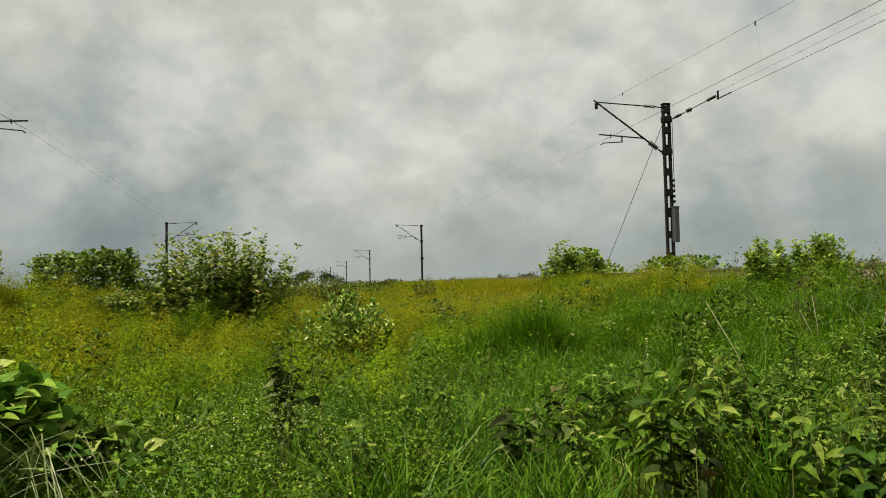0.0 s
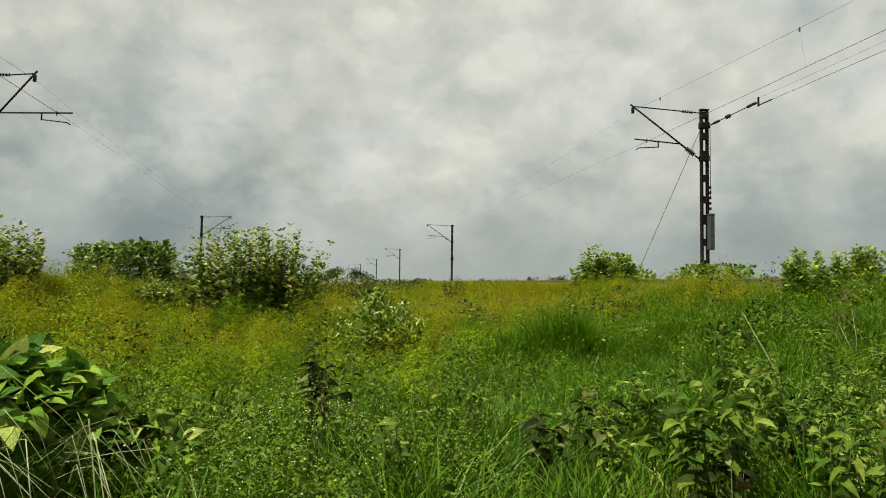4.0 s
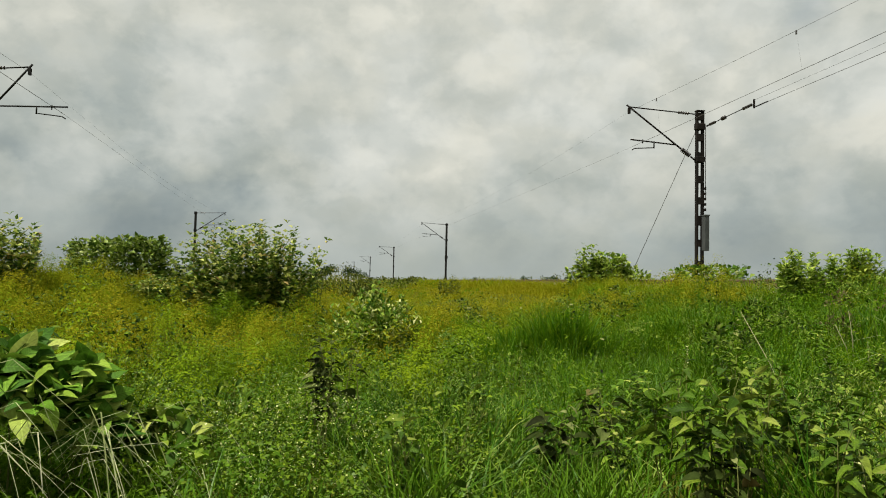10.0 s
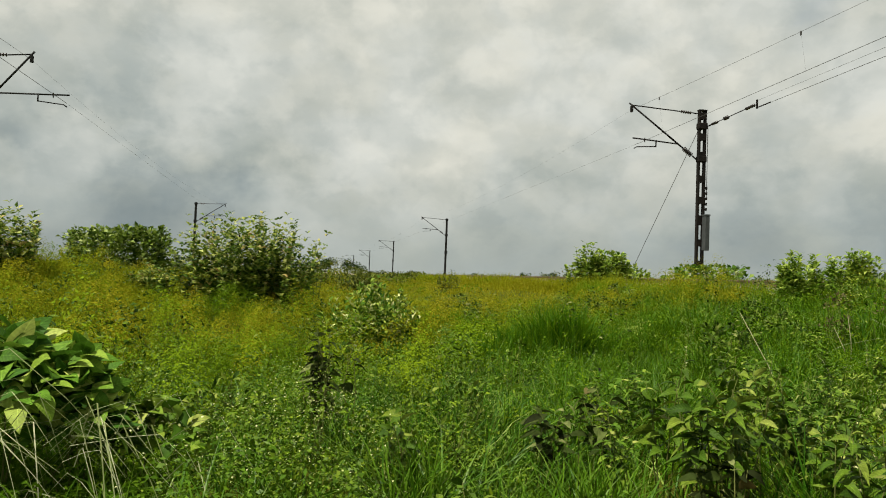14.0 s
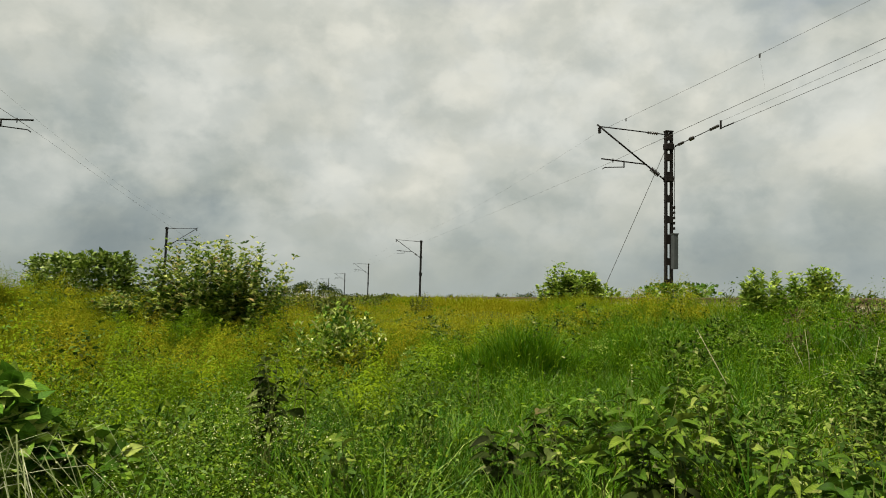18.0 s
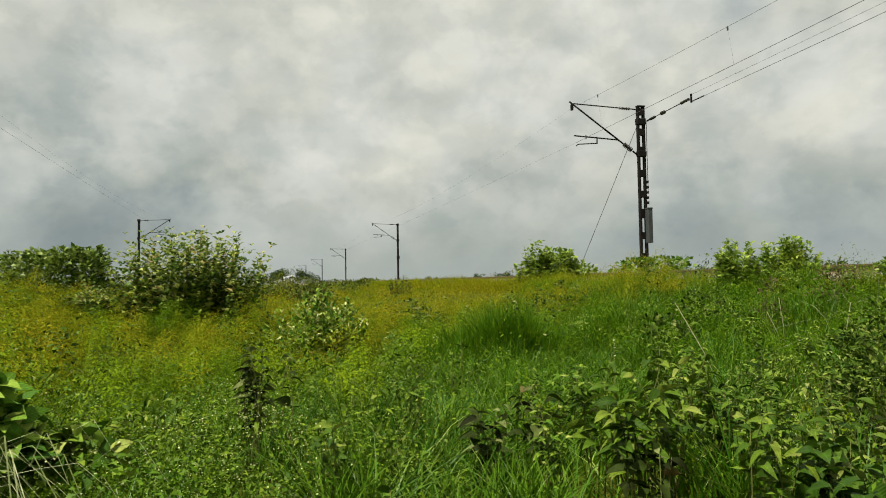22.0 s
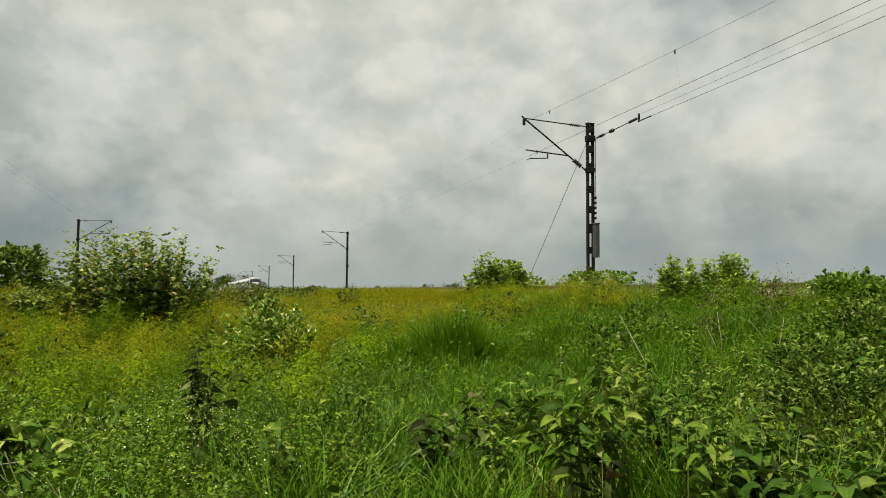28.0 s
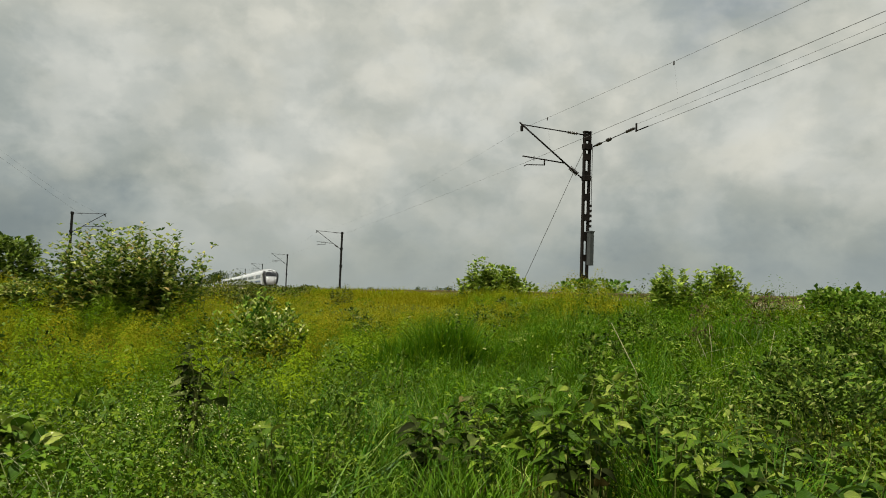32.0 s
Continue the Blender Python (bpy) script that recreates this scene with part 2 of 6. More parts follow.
def plain_material(name, c1, c2, scale=8.0, rough=0.6, metal=0.0, bump=0.2, bump_scale=60.0, spec=0.4):
    m, nd, ln, bs, out = material(name)
    co = nd.new("ShaderNodeTexCoord")
    n = nd.new("ShaderNodeTexNoise")
    n.inputs["Scale"].default_value, n.inputs["Detail"].default_value, n.inputs["Roughness"].default_value = scale, 6.0, 0.6
    ln.new(co.outputs["Object"], n.inputs["Vector"])
    ln.new(ramp_node(nd, ln, n.outputs["Fac"], [(0.3, c1), (0.7, c2)]), bs.inputs["Base Color"])
    bs.inputs["Roughness"].default_value, bs.inputs["Metallic"].default_value = rough, metal
    bs.inputs["Specular IOR Level"].default_value = spec
    if bump:
        n2 = nd.new("ShaderNodeTexNoise")
        n2.inputs["Scale"].default_value, n2.inputs["Detail"].default_value = bump_scale, 4.0
        ln.new(co.outputs["Object"], n2.inputs["Vector"])
        b = nd.new("ShaderNodeBump")
        b.inputs["Strength"].default_value, b.inputs["Distance"].default_value = bump, 0.01
        ln.new(n2.outputs["Fac"], b.inputs["Height"])
        ln.new(b.outputs[0], bs.inputs["Normal"])
    return m


def ground_material():
    m, nd, ln, bs, out = material("ground_cover")
    geo = nd.new("ShaderNodeNewGeometry")

    def nz(scale, detail=6.0):
        n = nd.new("ShaderNodeTexNoise")
        n.inputs["Scale"].default_value, n.inputs["Detail"].default_value, n.inputs["Roughness"].default_value = scale, detail, 0.6
        ln.new(geo.outputs["Position"], n.inputs["Vector"])
        return n.outputs["Fac"]
    c1 = ramp_node(nd, ln, nz(0.12), [(0.35, (0.045, 0.075, 0.006)), (0.5, (0.085, 0.085, 0.008)), (0.65, (0.035, 0.065, 0.006))])
    c2 = ramp_node(nd, ln, nz(9.0), [(0.35, (0.014, 0.018, 0.004)), (0.6, (0.05, 0.06, 0.008))])
    mx = nd.new("ShaderNodeMix")
    mx.data_type = 'RGBA'
    mx.inputs[0].default_value = 0.5
    ln.new(c1, mx.inputs[6])
    ln.new(c2, mx.inputs[7])
    ln.new(mx.outputs[2], bs.inputs["Base Color"])
    bs.inputs["Roughness"].default_value = 0.95
    bs.inputs["Specular IOR Level"].default_value = 0.02
    b = nd.new("ShaderNodeBump")
    b.inputs["Strength"].default_value, b.inputs["Distance"].default_value = 0.8, 0.1
    ln.new(nz(6.0), b.inputs["Height"])
    ln.new(b.outputs[0], bs.inputs["Normal"])
    return m


M_GROUND = ground_material()
# the two palest stops paint sunlit highlights on some blades
M_GRASS = leaf_material("grass_green", [(0.0, (0.035, 0.12, 0.010)), (0.5, (0.09, 0.22, 0.018)), (0.84, (0.22, 0.34, 0.06)), (1.0, (0.62, 0.66, 0.45))],
                        [(0.0, (0.075, 0.18, 0.014)), (1.0, (0.17, 0.28, 0.03))], 0.5, 0.45, 0.65, 0.42, 0.2, 0.13)
M_TUFT = leaf_material("grass_lush", [(0.0, (0.06, 0.165, 0.008)), (0.7, (0.135, 0.27, 0.012)), (1.0, (0.25, 0.355, 0.03))], rough=0.5, trans=0.32, spec=0.08)
M_FEATHER = leaf_material("grass_feathery", [(0.0, (0.26, 0.25, 0.014)), (0.7, (0.345, 0.31, 0.022)), (1.0, (0.42, 0.365, 0.05))],
                          [(0.0, (0.13, 0.24, 0.018)), (1.0, (0.25, 0.33, 0.03))], 0.22, 0.49, 0.63, 0.7, 0.35, 0.06, gain=1.3)
M_HERB = leaf_material("herb_leaf", [(0.0, (0.12, 0.20, 0.016)), (0.7, (0.20, 0.28, 0.024)), (1.0, (0.31, 0.37, 0.05))],
                       [(0.0, (0.08, 0.17, 0.015)), (1.0, (0.17, 0.27, 0.03))], 0.8, 0.45, 0.6, 0.45, 0.16, 0.12)


def cushion_material(name, lo, hi, alt_lo, alt_hi, scale=1.2):
    """Fine soft weeds, little varied from leaf to leaf, with drifts of a second tint."""
    return leaf_material(name, [(0.0, lo), (1.0, hi)], [(0.0, alt_lo), (1.0, alt_hi)], scale, 0.44, 0.60, 0.8, 0.35, 0.03, deep=False, grain=0.08)


M_MOUND_GOLD = cushion_material("weed_golden", (0.235, 0.250, 0.007), (0.305, 0.305, 0.012), (0.18, 0.255, 0.007), (0.23, 0.29, 0.010))
M_MOUND_PALE = cushion_material("weed_pale_gold", (0.34, 0.32, 0.012), (0.42, 0.39, 0.022), (0.26, 0.32, 0.010), (0.32, 0.36, 0.016))
M_MOUND_OLIVE = cushion_material("weed_olive", (0.11, 0.165, 0.006), (0.16, 0.205, 0.009), (0.08, 0.155, 0.006), (0.12, 0.19, 0.008))
M_MOUND_LIGHT = cushion_material("weed_light", (0.235, 0.355, 0.010), (0.30, 0.41, 0.016), (0.19, 0.32, 0.009), (0.25, 0.37, 0.013))
M_MOUND_GREEN = cushion_material("weed_fresh", (0.145, 0.26, 0.007), (0.20, 0.31, 0.010), (0.10, 0.215, 0.007), (0.15, 0.26, 0.009), 1.7)
M_MOUND_NEAR = leaf_material("weed_near", [(0.0, (0.05, 0.11, 0.006)), (0.5, (0.13, 0.23, 0.010)), (1.0, (0.25, 0.34, 0.025))], [(0.0, (0.04, 0.11, 0.006)), (1.0, (0.16, 0.27, 0.014))], 2.2, 0.44, 0.60, 0.42, 0.16, 0.13, deep=False)
# shaded counterpart of the fresh weeds: the shade is in its dark green
M_MOUND_SHADE = cushion_material("weed_shade", (0.06, 0.145, 0.006), (0.095, 0.185, 0.008), (0.085, 0.165, 0.006), (0.12, 0.20, 0.008), 1.7)
M_MOUND_DEEP = cushion_material("weed_deep", (0.085, 0.205, 0.007), (0.135, 0.255, 0.010), (0.13, 0.24, 0.007), (0.19, 0.285, 0.010), 1.5)
M_MOUND_RIPE = leaf_material("weed_ripe", [(0.0, (0.27, 0.25, 0.008)), (1.0, (0.34, 0.30, 0.014))], [(0.0, (0.17, 0.25, 0.008)), (1.0, (0.23, 0.29, 0.012))], 0.25, 0.46, 0.62, 0.8, 0.35, 0.03, deep=False, gain=1.0, grain=0.08)
M_FLOWER = leaf_material("tiny_flower", [(0.0, (0.50, 0.56, 0.16)), (1.0, (0.80, 0.82, 0.42))], rough=0.6, trans=0.3, deep=False)
M_BROAD = leaf_material("broad_leaf", [(0.0, (0.032, 0.075, 0.006)), (0.5, (0.088, 0.165, 0.010)), (0.93, (0.165, 0.235, 0.022)), (1.0, (0.27, 0.32, 0.06))], rough=0.6, trans=0.12, spec=0.08, deep=False, gain=1.05)
M_VEINED = leaf_material("veined_broad_leaf", [(0.0, (0.032, 0.075, 0.006)), (0.5, (0.088, 0.165, 0.010)), (0.93, (0.165, 0.235, 0.022)), (1.0, (0.27, 0.32, 0.06))], rough=0.55, trans=0.14, spec=0.08, deep=False, gain=0.98, veins=True)
M_DARKLEAF = leaf_material("dark_leaf", [(0.0, (0.016, 0.020, 0.006)), (0.5, (0.045, 0.07, 0.012)), (0.75, (0.11, 0.145, 0.035)), (0.95, (0.23, 0.26, 0.09)), (1.0, (0.13, 0.075, 0.025))], rough=0.7, trans=0.12, spec=0.04, deep=False)
M_BIGLEAF = leaf_material("big_leaf", [(0.0, (0.03, 0.085, 0.009)), (0.5, (0.085, 0.18, 0.014)), (0.82, (0.18, 0.27, 0.03)), (1.0, (0.33, 0.38, 0.09))], rough=0.6, trans=0.22, spec=0.08, deep=False, gain=1.45, veins=True)
# dark and pale stops paint shaded and highlit leaves; the last is brown leaf
M_BUSHLEAF = leaf_material("bush_leaf", [(0.0, (0.03, 0.07, 0.010)), (0.45, (0.10, 0.16, 0.02)), (0.80, (0.29, 0.33, 0.06)), (0.93, (0.44, 0.46, 0.15)), (1.0, (0.34, 0.22, 0.08))], rough=0.5, trans=0.32, spec=0.14, deep=False, gain=1.6)
M_VINELEAF = leaf_material("vine_leaf", [(0.0, (0.045, 0.11, 0.010)), (0.6, (0.13, 0.24, 0.022)), (0.93, (0.26, 0.36, 0.06)), (1.0, (0.42, 0.46, 0.18))], rough=0.6, trans=0.28, spec=0.1, deep=False, gain=1.2)
M_HEDGE = leaf_material("hedge_leaf", [(0.0, (0.035, 0.08, 0.008)), (0.5, (0.14, 0.22, 0.02)), (0.85, (0.27, 0.36, 0.05)), (1.0, (0.46, 0.52, 0.20))], rough=0.5, trans=0.2, spec=0.25, deep=False, gain=1.15)
# green leaves; the palest stop puts highlights into their colour
M_SILVER = leaf_material("silver_leaf", [(0.0, (0.03, 0.085, 0.010)), (0.5, (0.10, 0.18, 0.018)), (0.82, (0.24, 0.31, 0.05)), (1.0, (0.62, 0.62, 0.28))], rough=0.7, trans=0.2, spec=0.03, deep=False, gain=1.5)
M_FERN = leaf_material("shrub_leaf", [(0.0, (0.05, 0.10, 0.012)), (0.6, (0.15, 0.22, 0.025)), (1.0, (0.30, 0.36, 0.07))], rough=0.5, trans=0.3, deep=False, gain=1.9, spec=0.06)
M_DROOP = leaf_material("drooping_leaf", [(0.0, (0.04, 0.10, 0.008)), (0.6, (0.09, 0.19, 0.016)), (0.92, (0.17, 0.26, 0.03)), (1.0, (0.28, 0.32, 0.07))], rough=0.5, trans=0.2, spec=0.08, deep=False, gain=0.75, veins=True)
M_THICKET = leaf_material("thicket_leaf", [(0.0, (0.02, 0.045, 0.006)), (0.45, (0.062, 0.125, 0.012)), (0.8, (0.15, 0.23, 0.028)), (0.94, (0.24, 0.30, 0.06)), (1.0, (0.32, 0.34, 0.12))], rough=0.6, trans=0.14, spec=0.05, deep=False, gain=0.98)
M_FIELDSHRUB = leaf_material("field_shrub_leaf", [(0.0, (0.03, 0.05, 0.010)), (0.5, (0.10, 0.13, 0.016)), (0.9, (0.20, 0.22, 0.03)), (1.0, (0.32, 0.33, 0.09))], rough=0.6, trans=0.25, spec=0.1, deep=False, gain=1.1)
M_STRAW = leaf_material("straw", [(0.0, (0.16, 0.20, 0.05)), (0.6, (0.38, 0.43, 0.20)), (1.0, (0.62, 0.63, 0.38))], rough=0.6, trans=0.2, deep=False)
M_STAR = leaf_material("whorl_leaf", [(0.0, (0.045, 0.11, 0.008)), (0.5, (0.11, 0.21, 0.014)), (0.9, (0.22, 0.31, 0.03)), (1.0, (0.38, 0.42, 0.10))], rough=0.6, trans=0.12, spec=0.08, deep=False, gain=1.0)
M_DEAD = leaf_material("dead_leaf", [(0.0, (0.05, 0.045, 0.018)), (0.6, (0.14, 0.115, 0.045)), (1.0, (0.30, 0.26, 0.13))], rough=0.8, trans=0.1, spec=0.05, deep=False)
M_GOLD = leaf_material("grass_golden", [(0.0, (0.23, 0.26, 0.014)), (0.7, (0.30, 0.30, 0.022)), (1.0, (0.38, 0.35, 0.05))], rough=0.7, trans=0.35, spec=0.04, gain=1.35)
M_STEM = plain_material("stem", (0.06, 0.08, 0.015), (0.13, 0.14, 0.04), 20, 0.85, 0, 0.2, spec=0.1)
M_DRYSTEM = plain_material("dry_stem", (0.19, 0.18, 0.09), (0.34, 0.32, 0.18), 20, 0.8, 0, 0.3)
M_WOOD = plain_material("bark", (0.035, 0.03, 0.015), (0.10, 0.085, 0.05), 12, 0.9, 0, 0.6, spec=0.05)
M_FARLEAF = leaf_material("far_tree_leaf", [(0.0, (0.035, 0.065, 0.025)), (1.0, (0.09, 0.13, 0.05))], rough=0.7, trans=0.2, spec=0.1)
M_MAST = plain_material("mast_steel", (0.006, 0.0056, 0.005), (0.016, 0.013, 0.011), 5, 0.8, 0.0, 0.2, spec=0.1)
M_MASTFAR = plain_material("galvanised_dark", (0.010, 0.010, 0.010), (0.022, 0.022, 0.02), 5, 0.8, 0.0, 0.1, spec=0.1)
M_WIRE = plain_material("wire", (0.05, 0.05, 0.05), (0.09, 0.085, 0.08), 5, 0.6, 0.3, 0.0)
M_INSUL = plain_material("insulator", (0.010, 0.008, 0.007), (0.02, 0.014, 0.011), 10, 0.3, 0.0, 0.0)
M_BOX = plain_material("box_grey", (0.035, 0.04, 0.04), (0.06, 0.066, 0.066), 6, 0.6, 0.0, 0.1, spec=0.2)
M_RAIL = plain_material("rail_steel", (0.10, 0.06, 0.04), (0.20, 0.13, 0.09), 8, 0.6, 0.5, 0.2)
M_BALLAST = plain_material("ballast", (0.16, 0.13, 0.10), (0.36, 0.31, 0.26), 14, 0.95, 0, 0.9, 20)
M_SLEEPER = plain_material("sleeper_concrete", (0.28, 0.26, 0.23), (0.42, 0.40, 0.36), 9, 0.9, 0, 0.3)
M_WHITE = plain_material("train_white", (0.52, 0.54, 0.56), (0.62, 0.63, 0.64), 0.6, 0.3, 0, 0.0, spec=0.3)
M_GLASS = plain_material("train_glass", (0.012, 0.014, 0.018), (0.03, 0.034, 0.04), 1, 0.08, 0, 0.0, spec=0.6)
M_BLACK = plain_material("train_black", (0.015, 0.015, 0.017), (0.04, 0.04, 0.04), 2, 0.4, 0, 0.0)
M_BLUE = plain_material("train_blue", (0.02, 0.05, 0.16), (0.03, 0.07, 0.2), 1, 0.3, 0, 0.0)
M_GREYROOF = plain_material("train_roof", (0.42, 0.44, 0.45), (0.55, 0.56, 0.57), 1, 0.5, 0, 0.0)
M_UNDER = plain_material("underframe", (0.03, 0.03, 0.03), (0.08, 0.075, 0.07), 3, 0.7, 0.3, 0.2)
m_lamp, _nd, _ln, _bs, _o = material("headlamp")
_bs.inputs["Base Color"].default_value = (0.8, 0.8, 0.75, 1)
_bs.inputs["Emission Color"].default_value, _bs.inputs["Emission Strength"].default_value = (1, 0.97, 0.88, 1), 0.4
M_LAMP = m_lamp
M_WING = plain_material("butterfly_wing", (0.012, 0.013, 0.016), (0.06, 0.06, 0.055), 160, 0.7, 0, 0.0)


# ---- building tools ----
def link(name, me, mat, parent=None, label="", m=None):
    ob = new(name, me)
    if mat and not me.materials:
        me.materials.append(mat)
    if parent:
        ob.parent = parent
    if m is not None:
        ob.matrix_basis = m
    if label:
        ob["label"] = label
    return ob


def part(name, bm, mat, parent=None, label="", smooth=False):
    me = bpy.data.meshes.new(name)
    bm.to_mesh(me)
    bm.free()
    if smooth:
        for p in me.polygons:
            p.use_smooth = True
    return link(name, me, mat, parent, label)


def mesh_np(name, verts, quads=None, tris=None, smooth=False):
    """A mesh from arrays of corners and faces."""
    me = bpy.data.meshes.new(name)
    verts = np.asarray(verts, np.float32)
    q = np.zeros((0, 4), np.int32) if quads is None else np.asarray(quads, np.int32)
    t = np.zeros((0, 3), np.int32) if tris is None else np.asarray(tris, np.int32)
    me.vertices.add(len(verts))
    me.vertices.foreach_set("co", verts.ravel())
    loops = np.concatenate([q.ravel(), t.ravel()])
    me.loops.add(len(loops))
    me.loops.foreach_set("vertex_index", loops)
    me.polygons.add(len(q) + len(t))
    start = np.concatenate([np.arange(len(q)) * 4, len(q) * 4 + np.arange(len(t)) * 3]).astype(np.int32)
    me.polygons.foreach_set("loop_start", start)
    if smooth:
        me.polygons.foreach_set("use_smooth", np.ones(len(q) + len(t), bool))
    me.update(calc_edges=True)
    return me


def empty(name, x, y, z, **tags):
    ob = new(name)
    ob.empty_display_size = 0.2
    ob.matrix_basis = pose(x, y, z)
    return tagged(ob, **tags)


def box_bm(bm, x0, y0, z0, x1, y1, z1, bevel=0.0):
    r = bmesh.ops.create_cube(bm, size=1, matrix=Matrix.Translation(((x0 + x1) / 2, (y0 + y1) / 2, (z0 + z1) / 2)) @ Matrix.Diagonal((x1 - x0, y1 - y0, z1 - z0, 1)))
    if bevel:
        es = list({e for v in r["verts"] for e in v.link_edges})
        bmesh.ops.bevel(bm, geom=es, offset=bevel, segments=1, affect='EDGES')
    return bm


def tube_bm(bm, pts, radii, sides=6):
    """A tapered tube along points."""
    pts = [Vector(p) for p in pts]
    if isinstance(radii, (int, float)):
        radii = [radii] * len(pts)
    rings = []
    for i, p in enumerate(pts):
        d = (pts[min(i + 1, len(pts) - 1)] - pts[max(i - 1, 0)]).normalized()
        side = d.orthogonal().normalized()
        if i and rings:
            side = (prev - d * prev.dot(d)).normalized()
        prev = side
        other = d.cross(side)
        rings.append([bm.verts.new(p + radii[i] * (math.cos(2 * math.pi * k / sides) * side + math.sin(2 * math.pi * k / sides) * other)) for k in range(sides)])
    for a_, b_ in zip(rings, rings[1:]):
        for k in range(sides):
            bm.faces.new((a_[k], a_[(k + 1) % sides], b_[(k + 1) % sides], b_[k]))
    bm.faces.new(rings[0][::-1])
    bm.faces.new(rings[-1])
    return bm


def tube(name, pts, r, mat, parent=None, label="", sides=6):
    return part(name, tube_bm(bmesh.new(), pts, r, sides), mat, parent, label, True)


def box(name, dims, mat, parent=None, label="", bevel=0.0):
    return part(name, box_bm(bmesh.new(), *dims, bevel), mat, parent, label)


# ---- the lie of the land ----
RAIL_Z, TRACK_X = 1.81, 11.12


def smooth_step(v, a_, b_):
    s = np.clip((v - a_) / (b_ - a_), 0, 1)
    return s * s * (3 - 2 * s)


def track_shift(y):
    """The line bends gently to the left far down the track."""
    return -5.58e-5 * np.maximum(np.asarray(y, float) - 110.0, 0.0) ** 2


def land(x, y):
    """Height of the ground."""
    x, y = np.asarray(x, float), np.asarray(y, float)
    along = x - track_shift(np.minimum(y, 900.0))
    z = 0.48 + 0.27 * smooth_step(y, 4, 45)
    near = 1 - smooth_step(np.hypot(x, y), 60, 150)
    z = z + near * (0.07 * np.sin(0.9 * x + 0.6 * y) + 0.06 * np.sin(0.43 * y - 0.7 * x + 1.0) + 0.04 * np.sin(2.3 * x - 1.1 * y))
    z = z + 0.62 * smooth_step(-x, 1.2, 4.6) * smooth_step(y, 5, 12) * near
    z = z + 0.30 * np.exp(-((x + 4.2) ** 2 + (y - 14.3) ** 2) / 4.5)
    bank = smooth_step(along, 3.0, 8.8) * (1 - smooth_step(along, 14.8, 18.5))
    z = z * (1 - bank) + bank * 1.32
    bank2 = smooth_step(-x, 5.6, 7.2) * (1 - smooth_step(-x, 12.5, 15.5))
    return z * (1 - bank2) + bank2 * 1.35


def build_ground():
    u = np.linspace(-1, 1, 261)
    gx = 4 + 30 * u + 2470 * np.sign(u) * np.abs(u) ** 7
    v = np.linspace(0, 1, 281)
    gy = -60 + 150 * v + 3400 * v ** 7
    X, Y = np.meshgrid(gx, gy)
    Z = land(X, Y)
    verts = np.stack([X, Y, Z], -1).reshape(-1, 3)
    n, m = len(gx), len(gy)
    i = (np.arange(m - 1)[:, None] * n + np.arange(n - 1)[None]).ravel()
    quads = np.stack([i, i + 1, i + n + 1, i + n], 1)
    g = link("ground", mesh_np("ground", verts, quads, smooth=True), M_GROUND)
    tagged(g, "flat overgrown field of weeds and grass with a low railway bank", "ground", kind="structure")


build_ground()


# ---- blades and leaves in bulk ----
def wedge(rng, n, r0, r1, a0=-42, a1=66):
    """Places spread evenly over a sector of the field."""
    r = np.sqrt(rng.uniform(r0 * r0, r1 * r1, n))
    t = np.radians(rng.uniform(a0, a1, n))
    return r * np.sin(t), r * np.cos(t)


def value_noise(x, y, scale, seed):
    """Smooth noise between 0 and 1 by place."""
    rng = np.random.default_rng(seed)
    tab = rng.random((64, 64))
    xs, ys = np.asarray(x) / scale, np.asarray(y) / scale
    xi, yi = np.floor(xs).astype(int), np.floor(ys).astype(int)
    fx, fy = xs - xi, ys - yi
    fx, fy = fx * fx * (3 - 2 * fx), fy * fy * (3 - 2 * fy)
    g = lambda a_, b_: tab[a_ % 64, b_ % 64]
    return (g(xi, yi) * (1 - fx) + g(xi + 1, yi) * fx) * (1 - fy) + (g(xi, yi + 1) * (1 - fx) + g(xi + 1, yi + 1) * fx) * fy


def blades(name, rng, x, y, z, h, w, lean, mat, seg=2, droop=0.25):
    """Grass blades, each a tapering strip that arches over."""
    n = len(x)
    t = rng.uniform(0, 2 * np.pi, n)
    f = t + np.pi / 2 + rng.normal(0, 0.7, n)
    ct, st, sx, sy = np.cos(t), np.sin(t), np.cos(f) * w / 2, np.sin(f) * w / 2
    m = 2 * seg + 1
    V = np.empty((n, m, 3), np.float32)
    for k in range(seg + 1):
        s = k / seg
        out, up = lean * h * s ** 1.7, h * (s - droop * np.minimum(lean, 1.5) * s ** 2.4)
        wk = (1.0, 0.95, 0.7, 0.4)[min(3, int(3 * s + 0.01))] if k < seg else 0
        for side, j in ((1, 2 * k), (-1, 2 * k + 1)):
            if j < m:
                V[:, j, 0], V[:, j, 1], V[:, j, 2] = x + ct * out + sx * wk * side, y + st * out + sy * wk * side, z + up
    o = np.arange(n)[:, None] * m
    quads = np.concatenate([o + np.array([2 * k, 2 * k + 1, 2 * k + 3, 2 * k + 2]) for k in range(seg - 1)])
    me = mesh_np(name, V.reshape(-1, 3), quads, o + np.array([2 * seg - 2, 2 * seg - 1, 2 * seg]))
    return link(name, me, mat)


def frames(d, n_hint):
    """Axes for leaves that point along d and face n_hint."""
    d = d / np.linalg.norm(d, axis=1, keepdims=True)
    x = np.cross(d, n_hint)
    x /= np.maximum(np.linalg.norm(x, axis=1, keepdims=True), 1e-6)
    return np.stack([x, d, np.cross(x, d)], 2)


